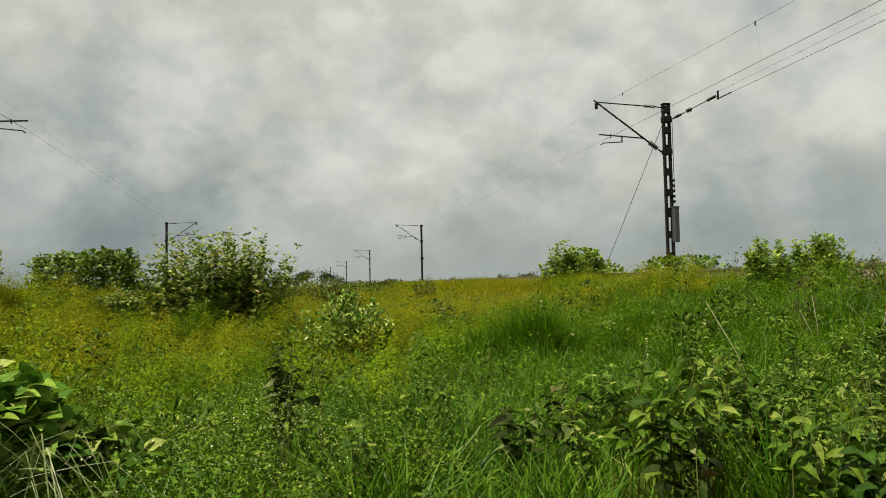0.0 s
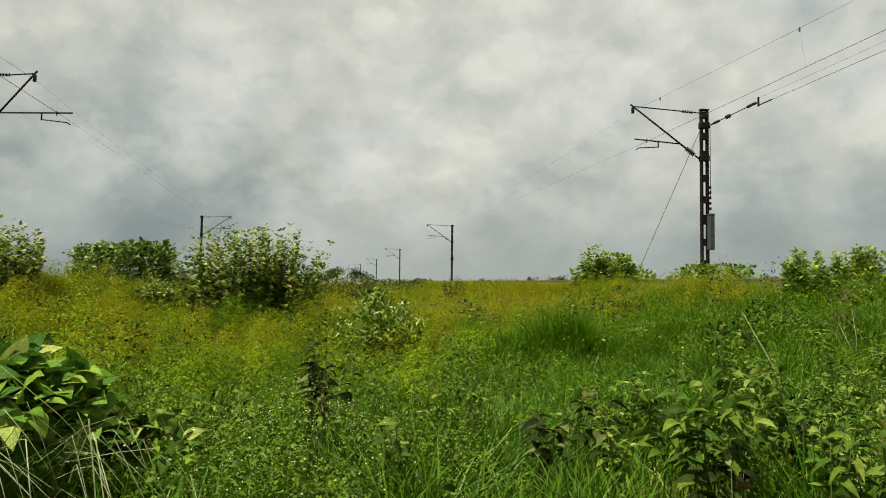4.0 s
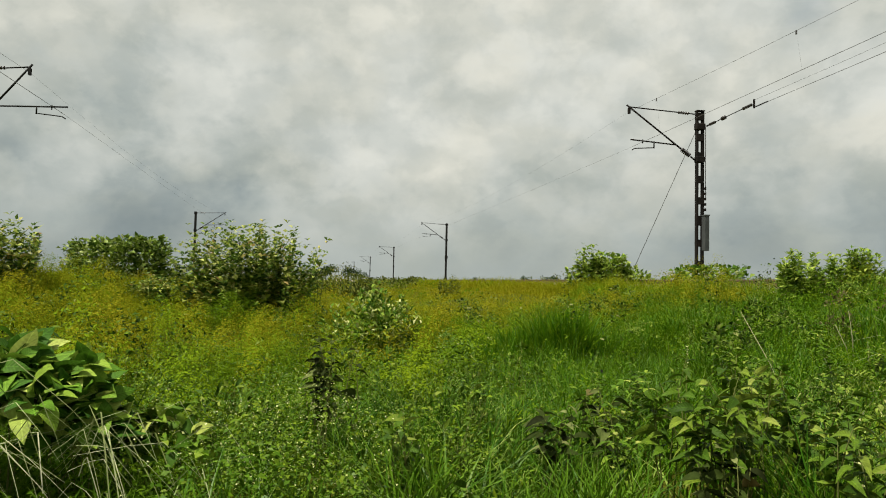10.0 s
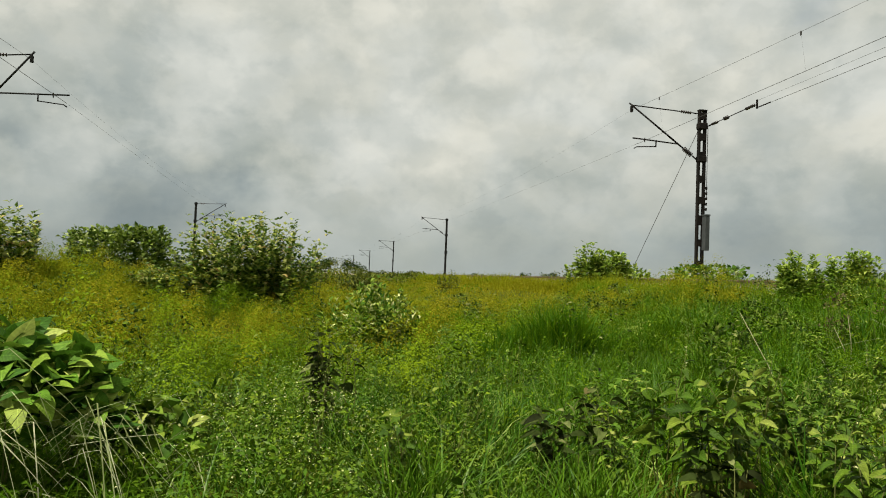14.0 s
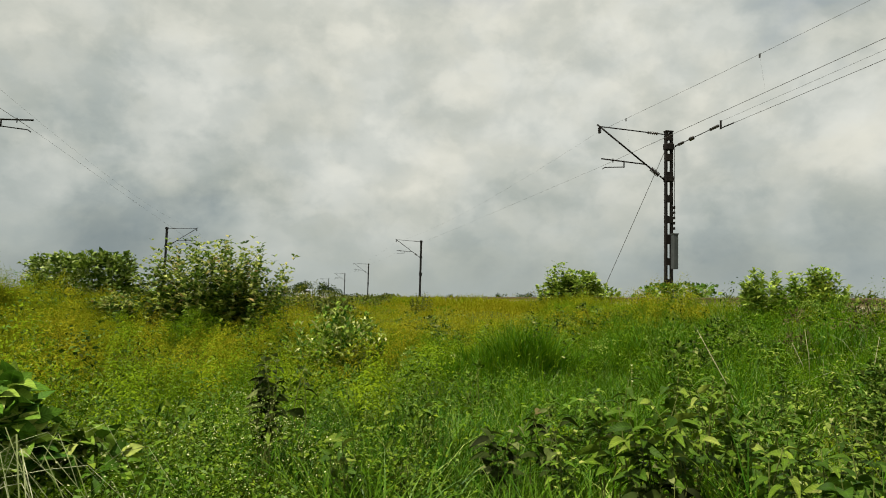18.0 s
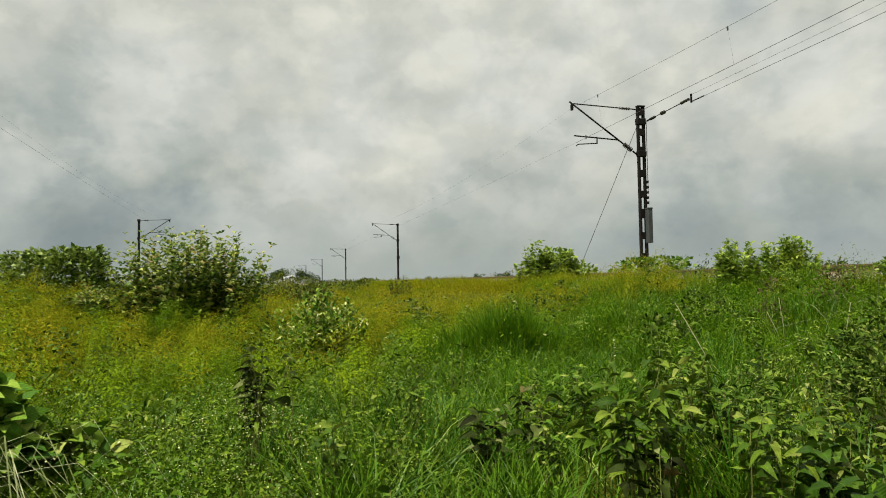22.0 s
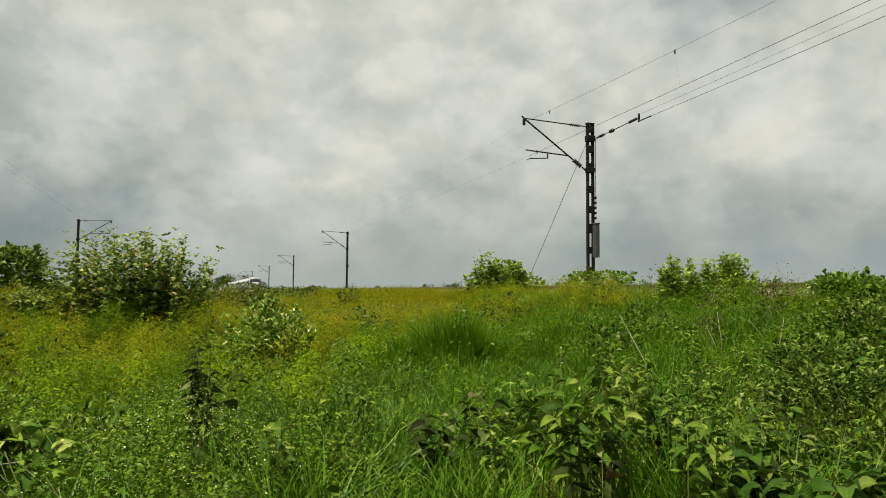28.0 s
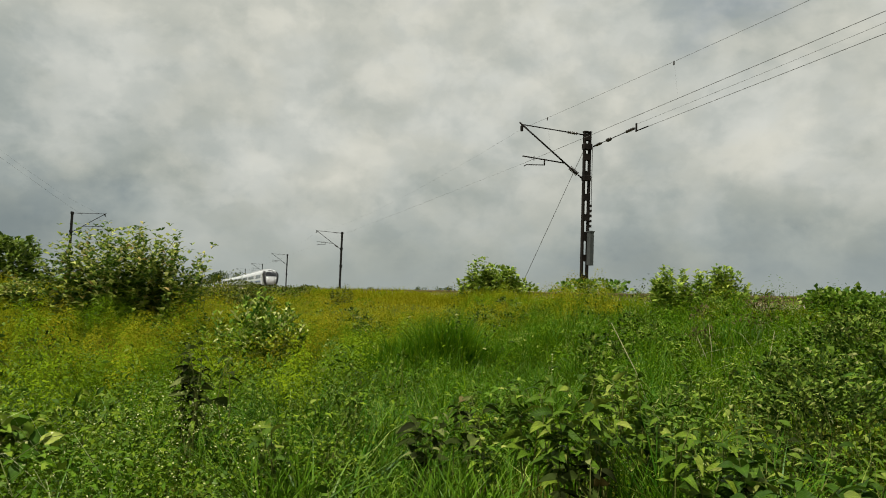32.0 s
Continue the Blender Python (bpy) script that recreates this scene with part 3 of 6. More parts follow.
def leaf_shape(length, width, n=4, fold=0.25, droop=0.25, wave=0.0, point=1.6, seed=0):
    """An ovate leaf along +y, folded on its midrib."""
    s = np.linspace(0, 1, n + 1)
    prof = np.sin(np.pi * np.clip(s, 0, 1) ** 0.85) ** 0.75 * (1 - 0.2 * s)
    prof[0], prof[-1] = 0.06, 0.02
    w = width / 2 * prof / prof.max()
    y = length * s
    z = -droop * length * s ** 2 + 0.08 * length * np.sin(np.pi * s)
    k = np.random.default_rng(seed).normal(0, wave * width, (2, n + 1))
    mid = np.stack([0 * s, y, z], 1)
    lf = np.stack([-w, y - 0.03 * length, z + fold * w + k[0]], 1)
    rt = np.stack([w, y - 0.03 * length, z + fold * w + k[1]], 1)
    verts = np.concatenate([lf, mid, rt])
    m = n + 1
    q = [(i, m + i, m + i + 1, i + 1) for i in range(n)] + [(m + i, 2 * m + i, 2 * m + i + 1, m + i + 1) for i in range(n)]
    return verts, np.array(q)


def leaves_mesh(name, pos, d, nrm, size, shape):
    """Many leaves of one shape in one mesh."""
    sv, sq = shape
    A = frames(d, nrm)
    V = np.einsum('nij,vj->nvi', A, sv) * size[:, None, None] + pos[:, None, :]
    q = (np.arange(len(pos))[:, None, None] * len(sv) + sq[None]).reshape(-1, 4)
    return mesh_np(name, V.reshape(-1, 3), q, smooth=False)


def leaf_objects(name, pos, d, nrm, size, shapes, mat, parent, rng):
    """Leaves as objects of their own that share a few meshes."""
    A = frames(d, nrm)
    data = []
    for sv, sq in shapes:
        me = mesh_np(name, sv, sq, smooth=True)
        me.materials.append(mat)
        data.append(me)
    for i in range(len(pos)):
        m = Matrix([[*A[i, r] * size[i], pos[i, r]] for r in range(3)] + [[0, 0, 0, 1]])
        link(name, data[rng.integers(len(data))], mat, parent, m=m)


# ---- the railway bank ----
def build_track():
    track = empty("railway_track", TRACK_X, 0, 0, label="ballasted railway track on a low overgrown bank", category="track", kind="structure")
    y0, y1 = -60.0, 900.0
    # ballast bed
    ys = np.concatenate([np.arange(y0, 60, 0.5), np.arange(60, y1 + 1, 20)])
    px = np.array([-2.9, -2.3, -1.75, -0.9, 0, 0.9, 1.75, 2.3, 2.9])
    pz = np.array([1.22, 1.42, 1.60, 1.62, 1.62, 1.62, 1.60, 1.42, 1.22])
    rng = np.random.default_rng(5)
    X = np.repeat(px[None], len(ys), 0) + track_shift(ys)[:, None] + rng.normal(0, 0.04, (len(ys), len(px)))
    Z = np.repeat(pz[None], len(ys), 0) + rng.normal(0, 0.02, (len(ys), len(px)))
    V = np.stack([X, np.repeat(ys[:, None], len(px), 1), Z], -1).reshape(-1, 3)
    n = len(px)
    i = (np.arange(len(ys) - 1)[:, None] * n + np.arange(n - 1)[None]).ravel()
    link("ballast_bed", mesh_np("ballast_bed", V, np.stack([i, i + 1, i + n + 1, i + n], 1)), M_BALLAST, track)
    # loose stones on the near stretch
    ns = 5000
    sx = rng.uniform(-2.7, 2.0, ns)
    sy = rng.uniform(3, 32, ns)
    sz = np.interp(sx, px, pz) + 0.01
    tet = np.array([(0.7, 0, -0.35), (-0.5, 0.6, -0.3), (-0.5, -0.6, -0.3), (0, 0, 0.6), (0.5, 0.5, 0.3)])
    tf = np.array([(0, 1, 2), (0, 4, 1), (1, 4, 3), (0, 3, 4), (0, 2, 3), (1, 3, 2)])
    ang = rng.uniform(0, 2 * np.pi, ns)
    sc = rng.uniform(0.03, 0.06, ns)
    c, s = np.cos(ang), np.sin(ang)
    TV = np.empty((ns, 5, 3))
    TV[..., 0] = (tet[None, :, 0] * c[:, None] - tet[None, :, 1] * s[:, None]) * sc[:, None] + sx[:, None]
    TV[..., 1] = (tet[None, :, 0] * s[:, None] + tet[None, :, 1] * c[:, None]) * sc[:, None] + sy[:, None]
    TV[..., 2] = tet[None, :, 2] * sc[:, None] + sz[:, None]
    st = link("ballast_stones", mesh_np("ballast_stones", TV.reshape(-1, 3), tris=(np.arange(ns)[:, None, None] * 5 + tf[None]).reshape(-1, 3)), M_BALLAST, track, "broken brown ballast stones")
    st["kind"] = "stuff"
    # rails
    prof = [(-0.07, 0), (0.07, 0), (0.07, 0.015), (0.012, 0.035), (0.012, 0.125), (0.036, 0.14), (0.036, 0.168), (0.028, 0.172), (-0.028, 0.172), (-0.036, 0.168), (-0.036, 0.14), (-0.012, 0.125), (-0.012, 0.035), (-0.07, 0.015)]
    for sx_ in (-0.838, 0.838):
        bm = bmesh.new()
        rings = [[bm.verts.new((sx_ + px_ + float(track_shift(yy)), yy, RAIL_Z - 0.172 + pz_)) for px_, pz_ in prof] for yy in [y0] + list(range(100, int(y1) + 1, 20))]
        for ring, onward in zip(rings, rings[1:]):
            for k in range(len(prof)):
                bm.faces.new((ring[k], ring[(k + 1) % len(prof)], onward[(k + 1) % len(prof)], onward[k]))
        bm.faces.new(rings[0])
        bm.faces.new(rings[-1][::-1])
        part("rail", bm, M_RAIL, track)
    bm = box_bm(bmesh.new(), -1.37, -0.12, 1.48, 1.37, 0.12, 1.635, 0.02)
    me = bpy.data.meshes.new("sleeper")
    bm.to_mesh(me)
    bm.free()
    for k in range(110):
        link("sleeper", me, M_SLEEPER, track, m=pose(0, -20 + 0.65 * k, 0))


build_track()


# ---- overhead line ----
def insulator(name, a_, b_, parent, discs=6, r=0.07):
    """Ribbed insulator between two points."""
    a_, b_ = Vector(a_), Vector(b_)
    pts, rad = [], []
    for k in range(discs):
        for f, rr in ((0.1, 0.45), (0.3, 1.0), (0.6, 1.0), (0.8, 0.45)):
            pts.append(a_.lerp(b_, (k + f) / discs))
            rad.append(r * rr)
    return tube(name, pts, rad, M_INSUL, parent, "dark brown ribbed insulator", 8)


def bracket(mast, s, top, mat, fine=True, reach=2.85):
    """Cantilever of a mast: tie, raking tube, registration and steady arm. s: side on which the track lies (-1 or 1)."""
    tip = Vector((s * reach, 0, top - 0.02))
    foot = Vector((s * 0.16, 0, top - 1.90))
    r = 0.032
    tube("top_tie", [(s * 0.9, 0, top - 0.10), tip], r * 0.7, mat, mast)
    tube("bracket_pin", [(s * 0.1, 0, top - 0.14), (s * 0.5, 0, top - 0.11)], 0.022, mat, mast)
    insulator("insulator", (s * 0.45, 0, top - 0.12), (s * 0.9, 0, top - 0.10), mast, 5, 0.058)
    a_ = foot.lerp(tip, 0.22)
    insulator("insulator", foot.lerp(tip, 0.09), a_, mast, 6, 0.095)
    tube("bracket_pin", [foot, foot.lerp(tip, 0.08)], 0.03, mat, mast)
    tube("raking_tube", [a_, tip + (tip - foot).normalized() * 0.12], r, mat, mast)
    z = top - 1.36
    on = foot.lerp(tip, (z + 0.02 - foot.z) / (tip.z - foot.z))
    tube("registration_tube", [on, (s * 2.78, 0, z + 0.12)], r * 0.8, mat, mast)
    if fine:
        tube("steady_arm", [(s * 1.85, 0, z - 0.02), (s * 1.86, 0, z - 0.14), (s * 2.62, 0, z - 0.20), (s * 2.72, 0, z - 0.27)], r * 0.6, mat, mast)
        tube("register_bracket", [(s * 1.85, 0, z + 0.1), (s * 1.85, 0, z - 0.16)], r * 0.8, mat, mast)
        tube("register_bracket", [(s * 2.3, 0, z + 0.16), (s * 2.3, 0, z + 0.0)], r * 0.6, mat, mast)
        box("wire_clamp", (s * reach - 0.04, -0.05, top - 0.28, s * reach + 0.04, 0.05, top - 0.06), mat, mast)


def lattice_mast(x, y, top):
    zb = float(land(x, y)) - 0.1
    m = empty("catenary_mast", x, y, 0, label="dark battened steel catenary mast with cantilever and grey box", category="mast")
    hw, cw, cd = 0.15, 0.070, 0.07
    for s in (-1, 1):
        bm = bmesh.new()
        box_bm(bm, s * hw - (cw if s > 0 else 0), -cd, zb, s * hw + (cw if s < 0 else 0), cd, top)
        c = part("channel", bm, M_MAST, m)
    k, z = 0, zb + 0.3
    while z < top - 0.2:
        tall = 0.26 if k % 3 else 0.36
        for yy in (-cd - 0.012, cd + 0.004):
            box("batten", (-hw + 0.004, yy, z, hw - 0.004, yy + 0.008, z + tall), M_MAST, m)
        z += 0.80
        k += 1
    box("cap_plate", (-hw - 0.01, -cd - 0.03, top - 0.02, hw + 0.01, cd + 0.03, top + 0.02), M_MAST, m)
    box("anchor_clamp", (-hw - 0.025, -cd - 0.05, top - 0.72, hw + 0.03, cd + 0.05, top - 0.48), M_MAST, m, bevel=0.02)
    box("bracket_clamp", (-hw - 0.02, -cd - 0.04, top - 1.96, hw + 0.02, cd + 0.04, top - 1.74), M_MAST, m, bevel=0.02)
    box("foundation_muff", (-0.4, -0.4, zb - 0.2, 0.4, 0.4, zb + 0.25), M_SLEEPER, m, "weathered concrete foundation block", 0.03)
    # tall grey box on the side, with a chain of small weights over it
    bx = box("counterweight_box", (0.02, -0.36, top - 5.30, hw + 0.05, -0.115, top - 3.98), M_BOX, m, "tall weathered grey metal box", 0.015)
    box("box_lid", (0.005, -0.375, top - 4.00, hw + 0.065, -0.10, top - 3.96), M_BOX, bx)
    for k in range(5):
        box("pulley_weight", (hw + 0.005, -0.14, top - 3.80 + 0.2 * k, hw + 0.05, -0.06, top - 3.70 + 0.2 * k), M_MAST, m)
    tube("cable", [(hw + 0.03, -0.11, top - 3.4), (hw + 0.03, -0.11, top - 0.6)], 0.012, M_MAST, m)
    bracket(m, -1, top, M_MAST)
    return m


def slim_mast(x, y, top, s, foot=False, reach=2.85):
    zb = float(land(x, y)) - 0.1
    m = empty("catenary_mast", x, y, 0, label="slim dark steel catenary mast with single cantilever", category="mast", group="catenary masts along the line")
    bm = bmesh.new()
    for x0, x1, y0, y1 in ((-0.1, 0.1, -0.1, -0.085), (-0.1, 0.1, 0.085, 0.1), (-0.012, 0.012, -0.086, 0.086)):
        box_bm(bm, x0, y0, zb, x1, y1, top)
    part("post", bm, M_MASTFAR, m)
    box("post_clamp", (-0.14, -0.13, top - 0.22, 0.14, 0.13, top - 0.04), M_MASTFAR, m)
    box("post_clamp", (-0.14, -0.13, top - 2.0, 0.14, 0.13, top - 1.8), M_MASTFAR, m)
    box("plate_bracket", (-0.17, -0.14, top - 4.0, 0.17, -0.10, top - 3.7), M_MASTFAR, m)
    bm = bmesh.new()
    bmesh.ops.create_cone(bm, cap_ends=True, segments=8, radius1=0.55 if foot else 0.35, radius2=0.16, depth=0.9, matrix=Matrix.Translation((0, 0, zb + 0.45)))
    part("foundation_muff", bm, M_MASTFAR, m)
    bracket(m, s, top, M_MASTFAR, True, reach)
    return m


TOP = 8.26
RIGHT = [(13.96, 24.14), (14.10, 78.0), (14.20, 135.4), (13.95, 195.0), (12.5, 255.0), (11.6, 315.0), (10.2, 375.0)]
LEFT = [(-10.95, 24.1), (-12.5, 74.0), (-14.4, 132.0), (-16.4, 190.0)]
lattice_mast(*RIGHT[0], TOP)
for i, (mx, my) in enumerate(RIGHT[1:]):
    slim_mast(mx, my, TOP, -1, foot=(i == 1))
for i, (mx, my) in enumerate(LEFT):
    slim_mast(mx, my, 8.21, 1, reach=1.6 if i == 0 else 2.85)


def hang(p0, p1, sag, n=14):
    p0, p1 = Vector(p0), Vector(p1)
    return [p0.lerp(p1, k / n) - Vector((0, 0, sag * 4 * (k / n) * (1 - k / n))) for k in range(n + 1)]


def span(masts, s, top, ahead, lift, near_reach, r):
    """Contact and catenary wire with droppers along one line of masts."""
    line = [ahead] + list(masts)
    for i, ((xa, ya), (xb, yb)) in enumerate(zip(line, line[1:])):
        wr = (r, r * 0.45, r * 0.5, r * 0.5, r * 0.5, r * 0.5, r * 0.5)[i]
        ra, rb = (near_reach if i < 2 else 2.85), (near_reach if i == 0 else 2.85)
        w = empty("overhead_line", (xa + xb) / 2, (ya + yb) / 2, 0, label="thin dark catenary and contact wires with droppers", category="overhead line", group="overhead line spans")
        o = Vector((-(xa + xb) / 2, -(ya + yb) / 2, 0))
        cat = hang((xa + s * ra, ya, top - 0.2), (xb + s * rb, yb, top - 0.2), 0.42 if i == 0 else 0.6)
        con = hang((xa + s * 2.7, ya, top - 1.5 + (lift if i == 0 else 0)), (xb + s * 2.7, yb, top - 1.5), 0.04)
        tube("catenary_wire", [p + o for p in cat], wr * 0.75, M_WIRE, w, sides=5)
        tube("contact_wire", [p + o for p in con], wr * 1.15, M_WIRE, w, sides=5)
        for y in (22.0, 14.9, 7.8, 0.7, -6.4, -13.5, -20.6) if i == 0 and s < 0 else ():
            f = (y - ya) / (yb - ya) * (len(cat) - 1)
            k = int(f)
            a_, b_ = cat[k].lerp(cat[k + 1], f - k) + o, con[k].lerp(con[k + 1], f - k) + o
            tube("dropper", [a_, b_], 0.0012, M_WIRE, w, sides=4)
            box("dropper_clip", (a_.x - 0.012, a_.y - 0.02, a_.z - 0.09, a_.x + 0.012, a_.y + 0.02, a_.z + 0.015), M_WIRE, w)


span(RIGHT, -1, TOP, (13.96, -32.0), 0.90, 2.85, 0.0058)
span(LEFT, 1, 8.21, (-10.3, -30.0), 0.0, 1.6, 0.0065)


def anchor_wires():
    """The wires that end at the near mast, and its stay."""
    x, y = RIGHT[0]
    w = empty("anchored_wires", x, y, 0, label="two tensioned wires ending in insulators at the mast", category="overhead line")
    a_, far1, far2 = Vector((0.22, -0.1, TOP - 0.58)), Vector((-4.0, -56, 8.0)), Vector((-4.0, -56, 7.0))
    d = (far1 - a_).normalized()
    p1, p2, p3, p4 = a_ + d * 0.25, a_ + d * 1.05, a_ + d * 2.6, a_ + d * 3.2
    tube("turnbuckle", [a_, p1], 0.03, M_MAST, w)
    insulator("insulator", p1, a_ + d * 0.7, w, 3, 0.055)
    tube("link_rod", [a_ + d * 0.7, p3], 0.016, M_MAST, w)
    insulator("insulator", p2 + d * 0.1, p2 + d * 0.4, w, 2, 0.075)
    insulator("insulator", p3, p4, w, 4, 0.055)
    box("yoke_plate", (p4.x - 0.02, p4.y - 0.13, p4.z - 0.15, p4.x + 0.02, p4.y - 0.07, p4.z + 0.15), M_MAST, w)
    tube("wire_clamp", [p4 + Vector((0, -0.1, -0.12)), p4 + Vector((0, -0.1, -0.12)) + (far2 - p4).normalized() * 0.8], 0.02, M_MAST, w)
    tube("wire", hang(p4 + Vector((0, -0.1, 0.12)), far1, 0.35), 0.004, M_WIRE, w, sides=5)
    tube("wire", hang(p4 + Vector((0, -0.1, -0.12)), far2, 0.10), 0.007, M_WIRE, w, sides=5)
    g = empty("stay_wire", x, y, 0, label="steel stay wire from mast to ground anchor", category="wire")
    tube("wire", [(-0.02, 0.12, TOP - 0.6), (-0.02, 6.45, float(land(x, y + 6.45)) + 0.1)], 0.012, M_WIRE, g)
    box("ground_anchor", (-0.2, 6.25, float(land(x, y + 6.45)) - 0.1, 0.2, 6.65, float(land(x, y + 6.45)) + 0.12), M_SLEEPER, g, bevel=0.03)


anchor_wires()


# ---- the train ----
def loft(name, secs, mat, parent, label="", smooth=True):
    bm = bmesh.new()
    rings = [[bm.verts.new(p) for p in s] for s in secs]
    n = len(rings[0])
    for a_, b_ in zip(rings, rings[1:]):
        for k in range(n):
            bm.faces.new((a_[k], a_[(k + 1) % n], b_[(k + 1) % n], b_[k]))
    bm.faces.new(rings[0])
    bm.faces.new(rings[-1][::-1])
    bmesh.ops.recalc_face_normals(bm, faces=bm.faces)
    return part(name, bm, mat, parent, label, smooth)


def car_section(y, hw, z0, z1, r=0.55):
    """Cross-section of a coach: flat sides, rounded roof."""
    pts = [(-hw * 0.93, z0), (-hw, z0 + 0.5), (-hw, z1 - 1.2), (-hw * 0.97, z1 - 0.75), (-hw * 0.86, z1 - 0.36), (-hw * 0.62, z1 - 0.10), (-hw * 0.3, z1)]
    pts = pts + [(-px, pz) for px, pz in reversed(pts)]
    return [(px, y, pz) for px, pz in pts]


def build_train():
    tr = empty("train", TRACK_X, 900, RAIL_Z, label="white streamlined electric train with dark windows and black lower nose", category="train")
    z0, z1, hw = 0.75, 3.80, 1.54
    # leading car, nose towards -y
    body = loft("nose_car", [car_section(4.6, hw, z0, z1), car_section(23.2, hw, z0, z1)], M_WHITE, tr, smooth=False)
    LV = (0.45, 0.7, 1.0, 1.3, 1.7, 2.1, 2.6, 3.1, 3.5, 3.72, 3.79)
    WD = (1.00, 1.14, 1.26, 1.34, 1.42, 1.48, 1.52, 1.44, 1.16, 0.80, 0.40)
    FR = (0.45, 0.15, 0.04, 0.0, 0.14, 0.45, 0.95, 1.6, 2.3, 3.0, 3.6)
    SD = (1.46, 1.50, 1.54, 1.54, 1.54, 1.54, 1.54, 1.48, 1.29, 0.92, 0.46)

    def skin(u, z, lift):
        """The nose: u from -1 to 1 across its face, up to 2 along its flank."""
        w, f, sd = np.interp(z, LV, WD), np.interp(z, LV, FR), np.interp(z, LV, SD)
        a_ = min(abs(u), 1.0)
        x, y = a_ * w, f + 1.1 * a_ ** 3
        if abs(u) > 1:
            k = abs(u) - 1
            x, y = w + (sd - w) * (1 - (1 - k) ** 2), y + (4.6 - y) * k
        return (math.copysign(1, u) * (x + lift * a_), y - lift, z + 0.3 * lift)

    def panel(name, us, zs, mat, lift, label=""):
        bm = bmesh.new()
        rows = [[bm.verts.new(skin(u, z, lift)) for u in us] for z in zs]
        for a_, b_ in zip(rows, rows[1:]):
            for k in range(len(us) - 1):
                bm.faces.new((a_[k], a_[k + 1], b_[k + 1], b_[k]))
        bmesh.ops.solidify(bm, geom=bm.faces[:], thickness=0.02)
        bmesh.ops.recalc_face_normals(bm, faces=bm.faces)
        return part(name, bm, mat, body, label, True)

    fine = [0.45, 0.7, 1.0, 1.3, 1.5, 1.7, 1.9, 2.1, 2.35, 2.6, 2.85, 3.1, 3.3, 3.5, 3.62, 3.72, 3.79]
    panel("nose", [-2, -1.6, -1.2, -1, -0.85, -0.7, -0.5, -0.3, 0, 0.3, 0.5, 0.7, 0.85, 1, 1.2, 1.6, 2], fine, M_WHITE, 0.0)
    panel("windscreen", [-0.69, -0.5, -0.3, 0, 0.3, 0.5, 0.69], [2.3, 2.55, 2.8, 3.05, 3.22], M_GLASS, 0.03, "wide dark windscreen")
    panel("destination_panel", [-0.4, -0.2, 0, 0.2, 0.4], [3.38, 3.5, 3.6], M_GLASS, 0.03)
    panel("nose_skirt", [-0.8, -0.4, 0, 0.4, 0.8], [0.3, 0.45, 0.62], M_BLACK, 0.03)
    for s in (-1, 1):
        panel("nose_panel", [s * 0.70, s * 0.85, s, s * 1.10], [0.45, 0.7, 1.0, 1.3, 1.7, 2.1, 2.6, 3.0, 3.3], M_BLACK, 0.03, "glossy black nose panel")
        panel("cab_window", [s * 1.2, s * 1.3, s * 1.42], [2.15, 2.5, 2.85], M_GLASS, 0.02)
        panel("headlight", [s * 0.45, s * 0.55, s * 0.66], [1.92, 1.98, 2.04], M_LAMP, 0.04, "lit white headlight")
    coaches = []

    def fit_out(car, y_from, y_to, first):
        n = 9
        for s in (-1, 1):
            box("window_band", (s * 1.538 - 0.012, y_from + 0.5, 1.95, s * 1.538 + 0.012, y_to - 0.5, 2.75), M_GLASS, car, "dark continuous window band")
            box("waist_stripe", (s * 1.538 - 0.010, y_from + 0.3, 1.10, s * 1.538 + 0.010, y_to - 0.3, 1.45), M_BLUE, car, "blue waist stripe")
            for yy in (y_from + 1.2, y_to - 2.3):
                box("door", (s * 1.54 - 0.02, yy, 0.80, s * 1.54 + 0.02, yy + 1.1, 2.95), M_WHITE, car, "", 0.01)
        for k in range(2):
            yc = (y_from + 3.2) if k == 0 else (y_to - 3.2)
            bm = box_bm(bmesh.new(), -1.2, yc - 1.6, 0.35, 1.2, yc + 1.6, 0.8, 0.05)
            for yy in (yc - 1.25, yc + 1.25):
                for s in (-1, 1):
                    bmesh.ops.create_cone(bm, cap_ends=True, segments=14, radius1=0.46, radius2=0.46, depth=0.13, matrix=Matrix.Translation((s * 0.838, yy, 0.46)) @ Matrix.Rotation(math.pi / 2, 4, 'Y'))
            part("bogie", bm, M_UNDER, car)
        box("underfloor_box", (-1.35, y_from + 6, 0.28, 1.35, y_to - 6, 0.76), M_UNDER, car, bevel=0.04)
        for k in range(3):
            yy = y_from + 5 + 5.5 * k
            box("roof_unit", (-0.8, yy, 3.82, 0.8, yy + 2.6, 4.02), M_GREYROOF, car, bevel=0.05)
    fit_out(body, 4.6, 23.2, True)
    for c in range(1, 9):
        y_ = 24.0 * c
        car = loft("coach", [car_section(0.0, hw, z0, z1), car_section(23.4, hw, z0, z1)], M_WHITE, tr, smooth=False)
        car.matrix_basis = pose(0, y_, 0)
        coaches.append((y_, car))
        fit_out(car, 0.0, 23.4, False)
        box("gangway", (-1.2, -0.65, 0.9, 1.2, 0.02, 3.5), M_BLACK, car)
        if c in (2, 6):
            pg = tube("pantograph_arm", [(0, 6.0, 3.95), (0, 7.3, 4.45), (0, 6.2, 4.92)], 0.04, M_UNDER, car)
            box("pantograph_head", (-0.85, 6.1, 4.90, 0.85, 6.3, 4.96), M_UNDER, car)
    tr.scale = (0.93, 1.0, 0.89)
    return tr, coaches


TRAIN, COACHES = build_train()


# ---- bushes and plants ----
UP = np.array([0.0, 0.0, 1.0])


